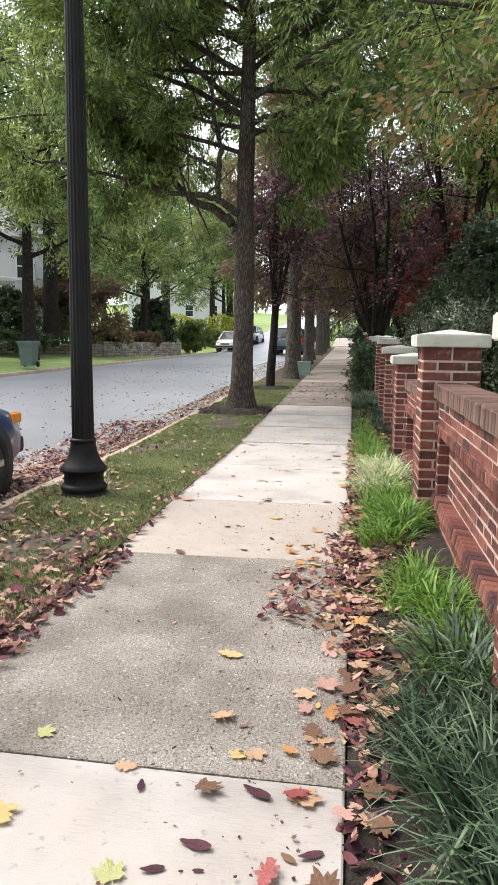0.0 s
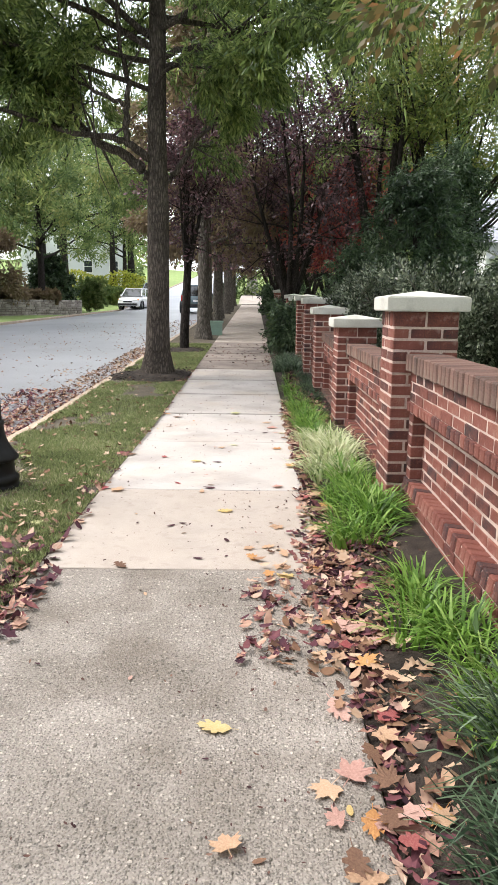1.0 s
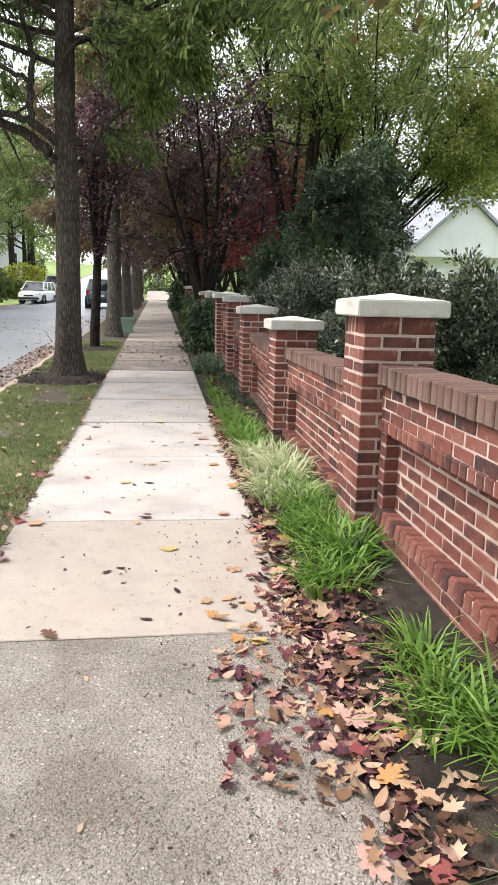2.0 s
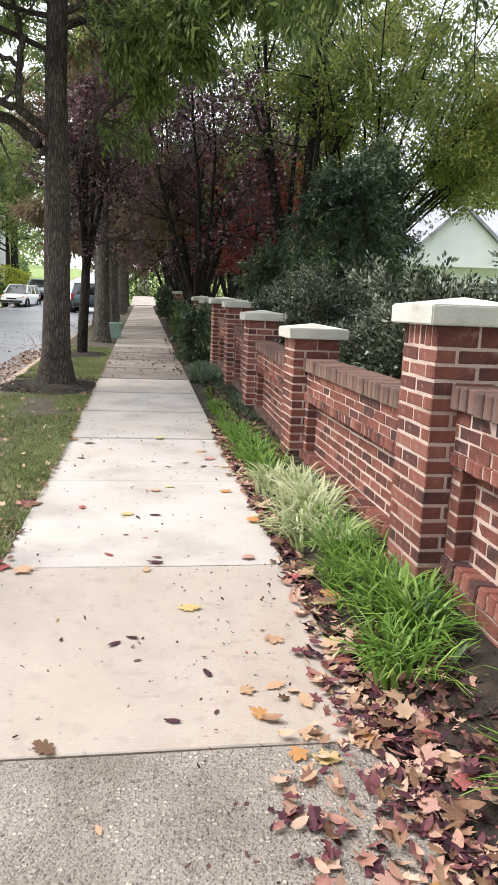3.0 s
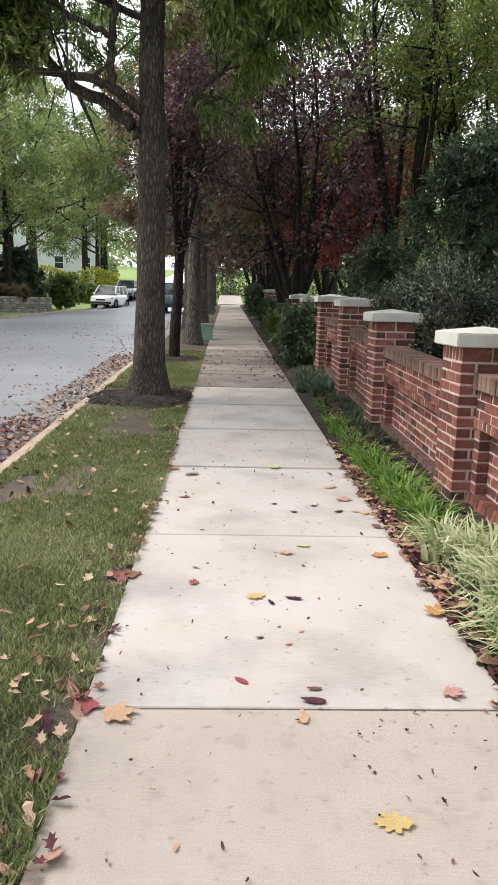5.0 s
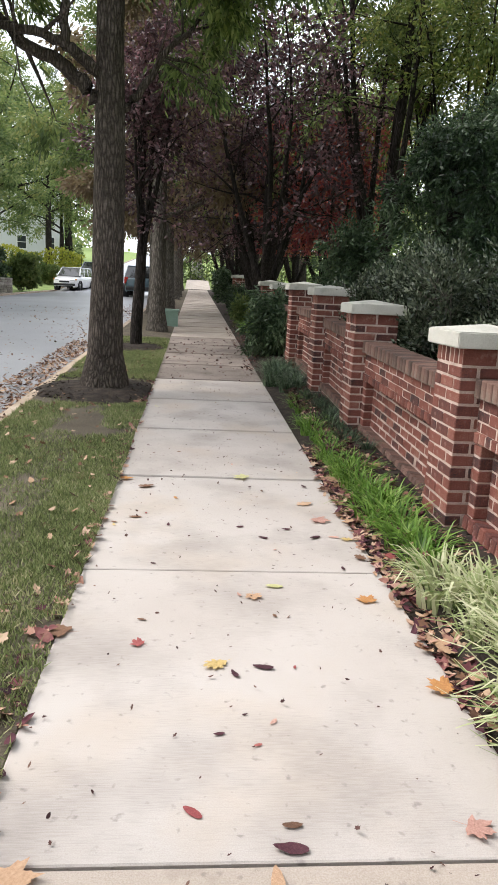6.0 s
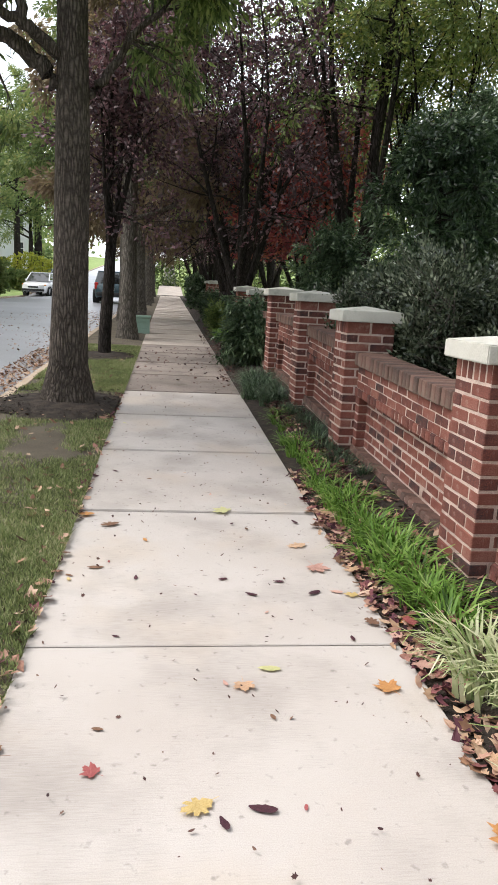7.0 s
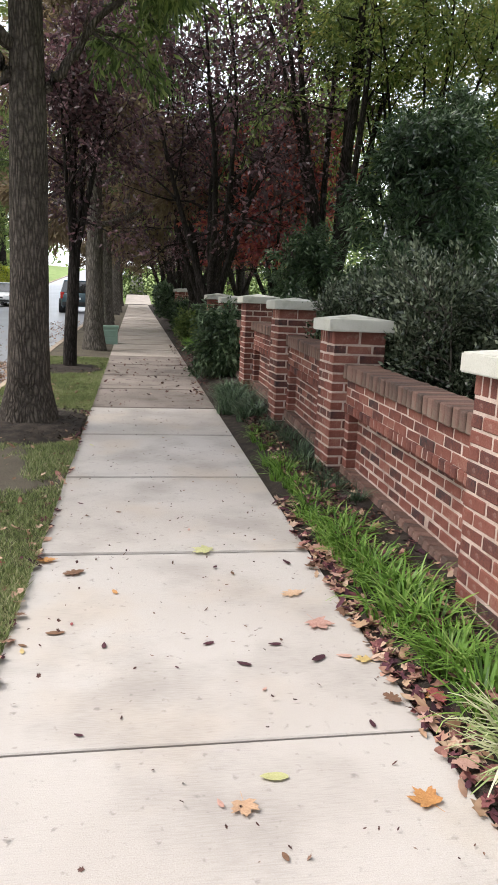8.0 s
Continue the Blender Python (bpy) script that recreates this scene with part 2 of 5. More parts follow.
M["brown_leaf"] = leaf_material("russet_leaves", [(0.14, 0.1, 0.07), (0.22, 0.16, 0.1), (0.26, 0.22, 0.11)], 0.45)
M["rust_leaf"] = leaf_material("russet_leaves_turning", [(0.06, 0.055, 0.025), (0.11, 0.1, 0.04), (0.18, 0.12, 0.05), (0.36, 0.14, 0.06)], 0.5)
M["hedge_leaf"] = leaf_material("golden_hedge_leaves", [(0.2, 0.24, 0.03), (0.36, 0.38, 0.05), (0.5, 0.46, 0.08)], 0.4)
M["grass"] = material("lawn_blades", [(0.07, 0.078, 0.04), (0.17, 0.21, 0.085), (0.28, 0.34, 0.14), (0.52, 0.48, 0.3)], 0.7, 1.2, 12, 0, vary=0.9, thin=0.35, island=True, spec=0.2)
M["liriope"] = material("liriope_blades", [(0.04, 0.09, 0.015), (0.1, 0.21, 0.03), (0.19, 0.34, 0.06), (0.34, 0.46, 0.14)], 0.45, 2, 10, 0, vary=0.8, thin=0.35, island=True)
M["liriope_dark"] = material("dark_mondo_blades", [(0.012, 0.028, 0.016), (0.035, 0.062, 0.034), (0.08, 0.13, 0.07), (0.24, 0.32, 0.2)], 0.35, 2, 10, 0, vary=0.8, thin=0.25, island=True)
M["liriope_pale"] = material("variegated_blades", [(0.12, 0.2, 0.06), (0.34, 0.42, 0.18), (0.58, 0.6, 0.38), (0.7, 0.7, 0.5)], 0.5, 2, 10, 0, vary=0.8, thin=0.35, island=True)
LEAFCOL = {
    "tan": [(0.4, 0.24, 0.15), (0.54, 0.35, 0.23), (0.62, 0.44, 0.31)],
    "yellow": [(0.48, 0.33, 0.12), (0.6, 0.45, 0.2), (0.63, 0.52, 0.3)],
    "orange": [(0.38, 0.17, 0.07), (0.52, 0.26, 0.1), (0.56, 0.34, 0.15)],
    "red": [(0.24, 0.05, 0.06), (0.36, 0.1, 0.1), (0.46, 0.19, 0.16)],
    "pink": [(0.4, 0.21, 0.18), (0.52, 0.31, 0.26), (0.6, 0.4, 0.34)],
    "purple": [(0.04, 0.018, 0.026), (0.085, 0.032, 0.045), (0.14, 0.055, 0.068)],
    "brown": [(0.11, 0.06, 0.042), (0.19, 0.105, 0.07), (0.28, 0.16, 0.1)],
    "green": [(0.38, 0.38, 0.16), (0.5, 0.49, 0.24), (0.6, 0.58, 0.34)],
}
for key, cols in LEAFCOL.items():
    M["fallen_" + key] = material("fallen_leaf_" + key, cols, 0.7, 9, 60, 0.3, vary=0.3, thin=0.15, spec=0.25)
M["litter"] = material("leaf_litter", [(0.04, 0.018, 0.026), (0.075, 0.028, 0.04), (0.13, 0.045, 0.058), (0.22, 0.085, 0.085), (0.38, 0.21, 0.16), (0.5, 0.32, 0.24), (0.56, 0.4, 0.31)], 0.75, 3, 30, 0, vary=1.2, thin=0.1, island=True, spec=0.2)
M["litter_dark"] = material("dark_leaf_litter", [(0.03, 0.018, 0.02), (0.07, 0.03, 0.03), (0.11, 0.06, 0.05), (0.2, 0.12, 0.09)], 0.8, 3, 30, 0, vary=1.0, island=True, spec=0.2)
M["litter_brown"] = material("brown_leaf_litter", [(0.07, 0.035, 0.025), (0.16, 0.085, 0.055), (0.28, 0.16, 0.1), (0.42, 0.28, 0.19), (0.5, 0.37, 0.27)], 0.8, 3, 30, 0, vary=1.1, island=True, spec=0.2)
M["tyre"] = material("tyre_rubber", [(0.012, 0.012, 0.012), (0.025, 0.025, 0.025)], 0.85, 5, 60, 0.2)
M["rim"] = material("alloy_rim", [(0.4, 0.4, 0.41), (0.55, 0.55, 0.56)], 0.3, 5, 40, 0, metal=1.0)
M["car_glass"] = material("dark_car_glass", [(0.012, 0.014, 0.016), (0.025, 0.028, 0.03)], 0.06, 1, 10, 0, spec=0.8, coat=0.5)
M["headlight"] = material("headlamp_glass", [(0.5, 0.5, 0.5), (0.7, 0.7, 0.7)], 0.1, 3, 20, 0, spec=0.8)
M["amber"] = material("amber_lens", [(0.6, 0.2, 0.02), (0.75, 0.3, 0.04)], 0.15, 3, 20, 0)
M["red_lens"] = material("red_lens", [(0.35, 0.01, 0.01), (0.5, 0.03, 0.02)], 0.15, 3, 20, 0)
M["plastic"] = material("black_plastic", [(0.015, 0.015, 0.016), (0.035, 0.035, 0.037)], 0.6, 4, 50, 0.1)


def paint(name, c):
    d = tuple(v * 0.85 for v in c)
    return material(name, [d, c], 0.28, 1.5, 40, 0.0, spec=0.5, coat=0.6)


M["white_paint"] = paint("white_car_paint", (0.78, 0.78, 0.79))
M["blue_paint"] = paint("blue_car_paint", (0.02, 0.05, 0.16))
M["teal_paint"] = paint("dark_teal_car_paint", (0.05, 0.09, 0.11))
M["grey_paint"] = paint("grey_car_paint", (0.22, 0.25, 0.27))
M["siding"] = material("white_siding", [(0.66, 0.67, 0.7), (0.78, 0.79, 0.82)], 0.7, 1, 30, 0.1)
M["trim"] = material("white_trim", [(0.76, 0.76, 0.77), (0.84, 0.84, 0.85)], 0.6, 2, 30, 0.05)
M["roof"] = material("grey_shingle_roof", [(0.2, 0.21, 0.24), (0.3, 0.31, 0.35), (0.36, 0.37, 0.4)], 0.9, 1.5, 12, 0.5)
M["pane"] = material("window_glass", [(0.03, 0.035, 0.04), (0.06, 0.07, 0.08)], 0.05, 1, 10, 0, spec=0.8)
M["stone"] = material("field_stone", [(0.16, 0.14, 0.12), (0.26, 0.23, 0.2), (0.36, 0.33, 0.29)], 0.92, 2, 40, 0.6, vary=0.6)
M["box_green"] = material("green_utility_enamel", [(0.22, 0.32, 0.26), (0.3, 0.42, 0.35)], 0.5, 3, 60, 0.1)
M["bin_green"] = material("grey_green_bin_plastic", [(0.07, 0.1, 0.095), (0.1, 0.135, 0.13)], 0.55, 3, 60, 0.1)

# ---- building helpers ----
rng = np.random.default_rng(11)
rnd = random.Random(5)


def slope(y):
    """Height of the street's long section: level, then a gentle rise, then the hill."""
    if y < 3:
        return 0.0
    if y < 57:
        return 0.022 * (y - 3)
    return 0.022 * 54 + 0.07 * (min(y, 170) - 57)


def fall(x, y):
    """How much lower the street lies than the walk, towards its far side."""
    return 0.06 * max(0.0, min(-x, 13.0) - 3.0) * min(1.0, max(0.0, (y - 8.0) / 50.0))


def mesh(name, verts, faces, mat, smooth=False):
    me = bpy.data.meshes.new(name)
    me.from_pydata(verts, [], faces)
    if smooth:
        me.polygons.foreach_set("use_smooth", [True] * len(me.polygons))
    me.materials.append(mat)
    me.update()
    return me


def put(name, me, parent=None, m=None, label=""):
    ob = new(name, me)
    if parent is not None:
        ob.parent = parent
    if m is not None:
        ob.matrix_basis = m
    if label:
        ob["label"] = label
    return ob


def thing(name, m, label, category, group="", kind=""):
    ob = new(name)
    ob.empty_display_size = 0.1
    ob.matrix_basis = m
    return tagged(ob, label, category, group, kind)


def bm_mesh(name, bm, mat, smooth=False):
    me = bpy.data.meshes.new(name)
    bm.to_mesh(me)
    bm.free()
    me.materials.append(mat)
    if smooth:
        me.polygons.foreach_set("use_smooth", [True] * len(me.polygons))
    return me


def part(name, bm, mat, parent, label="", smooth=False, m=None):
    return put(name, bm_mesh(name, bm, mat, smooth), parent, m, label)


def add_box(bm, x0, x1, y0, y1, z0, z1, bevel=0.0, segs=1):
    m = Matrix.LocRotScale(((x0 + x1) / 2, (y0 + y1) / 2, (z0 + z1) / 2), None, (x1 - x0, y1 - y0, z1 - z0))
    made = bmesh.ops.create_cube(bm, size=1.0, matrix=m)["verts"]
    if bevel:
        edges = list({e for v in made for e in v.link_edges})
        bmesh.ops.bevel(bm, geom=edges, offset=bevel, segments=segs, affect='EDGES', profile=0.6)
    return bm


def box_bm(x0, x1, y0, y1, z0, z1, bevel=0.0, segs=1):
    return add_box(bmesh.new(), x0, x1, y0, y1, z0, z1, bevel, segs)


def lathe(profile, sides=32, mat=None, name="turned", flutes=0.0, nfl=16):
    """A turned body from (radius, height) pairs; flutes: depth of grooves round it."""
    vs, fs = [], []
    for r, z in profile:
        for i in range(sides):
            a = 2 * math.pi * i / sides
            q = r * (1 - flutes * (0.5 - 0.5 * math.cos(a * nfl))) if flutes else r
            vs.append((q * math.cos(a), q * math.sin(a), z))
    for k in range(len(profile) - 1):
        for i in range(sides):
            j = (i + 1) % sides
            fs.append((k * sides + i, k * sides + j, (k + 1) * sides + j, (k + 1) * sides + i))
    fs.append(tuple(range((len(profile) - 1) * sides, len(profile) * sides)))
    return mesh(name, vs, fs, mat, True)


def tubes(name, lines, mat, sides=7):
    """One mesh of tapered round limbs: each line is a list of (point, radius)."""
    vs, fs = [], []
    for line in lines:
        base = len(vs)
        n = sides + (4 if line[0][1] > 0.08 else 0) + (10 if line[0][1] > 0.16 else 0)
        for k, (p, r) in enumerate(line):
            a = line[max(k - 1, 0)][0]
            b = line[min(k + 1, len(line) - 1)][0]
            d = (Vector(b) - Vector(a)).normalized()
            u = d.orthogonal().normalized() if abs(d.z) < 0.95 else Vector((1, 0, 0))
            u = (u - d * u.dot(d)).normalized()
            w = d.cross(u)
            for i in range(n):
                t = 2 * math.pi * i / n
                q = r
                if r > 0.1:
                    q = r * (1 + 0.09 * noise.noise(Vector((math.cos(t) * 1.6, math.sin(t) * 1.6, p[2] * 0.9 + p[0]))))
                vs.append(tuple(Vector(p) + u * (math.cos(t) * q) + w * (math.sin(t) * q)))
        for k in range(len(line) - 1):
            for i in range(n):
                j = (i + 1) % n
                fs.append((base + k * n + i, base + k * n + j, base + (k + 1) * n + j, base + (k + 1) * n + i))
        fs.append(tuple(base + (len(line) - 1) * n + i for i in range(n)))
    return mesh(name, vs, fs, mat, True)


def leaves(name, pts, mat, length, width, droop=0.3, seed=1, dirs=None, fold=0.0):
    """One mesh of many small pointed leaves set at the given points."""
    r = np.random.default_rng(seed)
    pts = np.asarray(pts, dtype=float)
    n = len(pts)
    d = r.normal(size=(n, 3))
    if dirs is not None:
        d = d * 0.6 + np.asarray(dirs)
    d[:, 2] -= droop * 1.5
    d /= np.linalg.norm(d, axis=1)[:, None] + 1e-9
    s = np.cross(d, r.normal(size=(n, 3)))
    s /= np.linalg.norm(s, axis=1)[:, None] + 1e-9
    k = r.uniform(0.65, 1.35, n)[:, None]
    a = pts
    b = pts + d * length * k * 0.45 + s * width * k * 0.5
    c = pts + d * length * k
    e = pts + d * length * k * 0.45 - s * width * k * 0.5
    vs = np.stack([a, b, c, e], 1).reshape(-1, 3)
    me = bpy.data.meshes.new(name)
    me.vertices.add(n * 4)
    me.vertices.foreach_set("co", vs.ravel())
    me.loops.add(n * 4)
    me.loops.foreach_set("vertex_index", np.arange(n * 4, dtype=np.int32))
    me.polygons.add(n)
    me.polygons.foreach_set("loop_start", np.arange(0, n * 4, 4, dtype=np.int32))
    me.materials.append(mat)
    me.update(calc_edges=True)
    return me


def bend(p, d, length, r0, r1, segs, wander, lift, rr):
    """A limb that wanders and lifts or sags on its way."""
    p, d = Vector(p), Vector(d).normalized()
    line = [(p.copy(), r0)]
    for i in range(segs):
        d = (d + Vector((rr.gauss(0, wander), rr.gauss(0, wander), rr.gauss(0, wander) + lift))).normalized()
        p = p + d * (length / segs)
        line.append((p.copy(), r0 + (r1 - r0) * (i + 1) / segs))
    return line


def along(line, f):
    x = f * (len(line) - 1)
    i = min(int(x), len(line) - 2)
    a, b = line[i], line[i + 1]
    t = x - i
    return a[0].lerp(b[0], t), a[1] + (b[1] - a[1]) * t, (b[0] - a[0]).normalized()


def branching(mains, rr, sub=7, twigs=6, sublen=0.5, twiglen=0.45, lift=0.0, sag=-0.05, start=0.25):
    """Side branches and twigs on the main limbs. Returns limb lines and the points along the twigs with their directions."""
    groups, pts, dirs = [], [], []
    for main in mains:
        lines = [main]
        groups.append(lines)
        total = sum((main[i + 1][0] - main[i][0]).length for i in range(len(main) - 1))
        for s in range(sub):
            f = start + (1 - start) * (s + rr.random()) / sub
            p, r, d = along(main, min(f, 0.98))
            side = Vector((rr.gauss(0, 1), rr.gauss(0, 1), rr.gauss(0, 0.6)))
            dd = (d * 0.6 + side.normalized()).normalized()
            ln = total * sublen * (1.15 - 0.7 * f) * rr.uniform(0.7, 1.3)
            b = bend(p, dd, ln, max(r * 0.5, 0.008), 0.004, 5, 0.16, lift, rr)
            lines.append(b)
            for q in range(twigs):
                g = 0.2 + 0.8 * (q + rr.random()) / twigs
                p2, r2, d2 = along(b, min(g, 0.98))
                side = Vector((rr.gauss(0, 1), rr.gauss(0, 1), rr.gauss(0, 0.7)))
                tw = bend(p2, d2 * 0.5 + side.normalized(), max(ln * twiglen * rr.uniform(0.6, 1.3), 0.3), 0.005, 0.002, 3, 0.2, sag, rr)
                if rr.random() < 0.35:
                    lines.append(tw)
                for k in range(1, len(tw)):
                    pts.append(tw[k][0])
                    dirs.append(tw[k][0] - tw[k - 1][0])
                    pts.append(tw[k][0].lerp(tw[k - 1][0], 0.5))
                    dirs.append(tw[k][0] - tw[k - 1][0])
    return groups, pts, dirs


def scatter(pts, dirs, per, spread, seed):
    r = np.random.default_rng(seed)
    p = np.repeat(np.array([tuple(v) for v in pts]), per, axis=0)
    d = np.repeat(np.array([tuple(v.normalized()) for v in dirs]), per, axis=0)
    return p + r.normal(size=p.shape) * spread, d

# ---- the ground and the street ----
YS = [-60, -20, -8, -6, -4, -2, 0, 3, 6, 10, 14, 18, 24, 30, 38, 46, 57, 75, 100, 130, 170, 300, 900]


def strip(name, xs, lift, mat, ys=YS, label="", category="", kind="structure"):
    """A long sheet that follows the street's rise; lift: height over it at each x."""
    vs = [(x, y, slope(y) - fall(x, y) + h) for y in ys for x, h in zip(xs, lift)]
    n = len(xs)
    fs = [(j * n + i, j * n + i + 1, (j + 1) * n + i + 1, (j + 1) * n + i) for j in range(len(ys) - 1) for i in range(n - 1)]
    ob = put(name, mesh(name, vs, fs, mat))
    return tagged(ob, label, category, "", kind)


KERB_X = -2.86
strip("ground", [-900, -80, -12.2, -12.0, 0, 1.0, 60, 900], [7, 3.5, -0.1, -0.3, -0.3, -0.06, 0.6, 6], M["far_lawn"], label="grassy ground that rises away from the street", category="ground")
strip("road", [-12.0, -9, -5, -3.4, KERB_X], [-0.12, -0.07, -0.06, -0.11, -0.13], M["asphalt"], label="grey asphalt street with fallen leaves", category="road")
strip("verge", [KERB_X + 0.14, -2.2, -1.9, -1.486], [0.0, 0.02, 0.02, -0.012], M["lawn"], YS[1:17], label="strip of thin lawn and bare soil beside the walk", category="lawn")
strip("planting_bed", [0.006, 0.2, 0.45, 1.6], [-0.015, 0.03, 0.09, 0.12], M["mulch"], YS[1:17], label="narrow mulched bed along the brick wall", category="planting bed")


def kerb(x0, x1, name):
    vs, fs = [], []
    ys = [y for y in YS if -20 <= y <= 130]
    prof = [(x0, -0.14), (x0 + 0.015, -0.02), (x0 + 0.04, 0.0), (x1 - 0.01, 0.005), (x1, -0.02), (x1, -0.14)]
    for y in ys:
        for x, h in prof:
            vs.append((x, y, slope(y) - fall(x, y) + h))
    n = len(prof)
    for j in range(len(ys) - 1):
        for i in range(n - 1):
            fs.append((j * n + i, j * n + i + 1, (j + 1) * n + i + 1, (j + 1) * n + i))
    return tagged(put(name, mesh(name, vs, fs, M["kerb"])), "worn tan concrete kerb along the street", "kerb", "", "structure")


kerb(KERB_X - 0.02, KERB_X + 0.14, "kerb")
kerb(-12.2, -12.0, "kerb")

strip("crossing_street", [-1.75, -0.6, 0.3], [0.02, 0.03, 0.02], M["concrete_worn"], [57, 60, 63, 66, 69], label="pale concrete crossing at the end of the walk", category="road")

# walk: slabs on a dark bed
walk_bed = strip("walk_bed", [-1.49, 0.008], [-0.045, -0.045], M["joint"], label="dirt in the joints under the walk", category="ground")
pavement = tagged(new("pavement"), "concrete slab walk with joints and fallen leaves", "sidewalk", "", "structure")
JOINTS = [-9.5, -7.9, -6.2, -3.82, -1.61, -0.03, 1.8, 3.52]
while JOINTS[-1] < 56:
    JOINTS.append(JOINTS[-1] + 1.6)


def slab(y0, y1, mat, skew0=0.0, skew1=0.0):
    """skew: how much further on the joint lies at the bed's side."""
    x0, x1, b, g = -1.48, 0.0, 0.004, 0.0055
    vs, fs = [], []
    nx, ny = 6, 6
    for j in range(ny + 1):
        for i in range(nx + 1):
            u, v = i / nx, j / ny
            x = x0 + (x1 - x0) * u
            ya, yb = y0 + skew0 * (u - 0.5) + g, y1 + skew1 * (u - 0.5) - g
            y = ya + (yb - ya) * v
            edge = min(u, 1 - u, v, 1 - v) == 0
            z = slope(y) + (-b if edge else 0.0)
            if not edge:
                if i == 1: x = x0 + 0.006
                if i == nx - 1: x = x1 - 0.006
                if j == 1: y = ya + 0.005
                if j == ny - 1: y = yb - 0.005
                z += 0.003 * noise.noise(Vector((x * 1.3, y * 1.3, 0)))
            vs.append((x, y, z))
    n = nx + 1
    fs = [(j * n + i, j * n + i + 1, (j + 1) * n + i + 1, (j + 1) * n + i) for j in range(ny) for i in range(nx)]
    rim = [i for i in range(n)] + [j * n + nx for j in range(1, ny + 1)] + [ny * n + i for i in range(nx - 1, -1, -1)] + [j * n for j in range(ny - 1, 0, -1)]
    low = len(vs)
    for k in rim:
        x, y, z = vs[k]
        vs.append((x, y, z - 0.06))
    for k in range(len(rim)):
        q = (k + 1) % len(rim)
        fs.append((rim[k], low + k, low + q, rim[q]))
    return put("slab", mesh("slab", vs, fs, mat), pavement)


# slabs that start between y 8 and 13.5 get a darker tone
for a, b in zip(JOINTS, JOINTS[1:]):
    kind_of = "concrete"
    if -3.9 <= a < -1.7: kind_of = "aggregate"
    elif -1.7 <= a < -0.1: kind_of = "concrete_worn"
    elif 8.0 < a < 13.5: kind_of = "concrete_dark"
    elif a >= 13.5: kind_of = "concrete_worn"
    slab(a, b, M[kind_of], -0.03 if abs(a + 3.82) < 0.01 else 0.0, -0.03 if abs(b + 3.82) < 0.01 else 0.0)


def mound(x, y, r, h, name, mat, label, category):
    """A low uneven heap round a trunk."""
    vs, fs = [], []
    rings, n = 7, 40
    for k in range(rings + 1):
        f = k / rings
        for i in range(n):
            a = 2 * math.pi * i / n
            q = r * f * (1 + 0.3 * noise.noise(Vector((math.cos(a) * 1.7, math.sin(a) * 1.7, x))))
            px, py = x + q * math.cos(a), y + q * math.sin(a) * 1.15
            px = min(px, -1.492)
            z = slope(py) + h * (1 - f * f) + 0.012 * noise.noise(Vector((px * 6, py * 6, 1))) + (0.012 if k < rings else -0.03)
            vs.append((px, py, z))
    for k in range(rings):
        for i in range(n):
            j = (i + 1) % n
            fs.append((k * n + i, k * n + j, (k + 1) * n + j, (k + 1) * n + i))
    return tagged(put(name, mesh(name, vs, fs, mat, True)), label, category, "", "stuff")


mound(-2.02, 7.05, 0.85, 0.07, "mulch", M["mulch"], "dark bark mulch heaped round the oak's foot", "mulch")
mound(-2.05, 12.0, 0.7, 0.06, "mulch", M["mulch"], "dark bark mulch round a young tree", "mulch")
mound(-2.26, -0.1, 0.5, 0.015, "bare_soil", M["soil"], "bare soil round the lamp post's foot", "soil")

# ---- the brick garden wall: piers with cast-stone caps, panels with sunk fields ----
BRICKS = {}


def brick_mesh(l, w, h, mat):
    """A brick with worn edges, centred; shared by all bricks of one size."""
    key = (round(l, 3), round(w, 3), round(h, 3), mat)
    if key not in BRICKS:
        BRICKS[key] = bm_mesh("brick", box_bm(-l / 2, l / 2, -w / 2, w / 2, -h / 2, h / 2, 0.006), M[mat])
    return BRICKS[key]


def brick(parent, x0, x1, y0, y1, z0, z1, mat="brick", tilt=0.0, name="brick"):
    me = brick_mesh(x1 - x0, y1 - y0, z1 - z0, mat)
    j = 0.0028
    m = pose((x0 + x1) / 2 + rnd.uniform(-j, j), (y0 + y1) / 2, (z0 + z1) / 2, rnd.uniform(-0.7, 0.7), tilt + rnd.uniform(-0.6, 0.6), rnd.uniform(-0.8, 0.8))
    return put(name, me, parent, m)


COURSE, GAP = 0.0705, 0.0105
PX0, PW = 0.48, 0.40


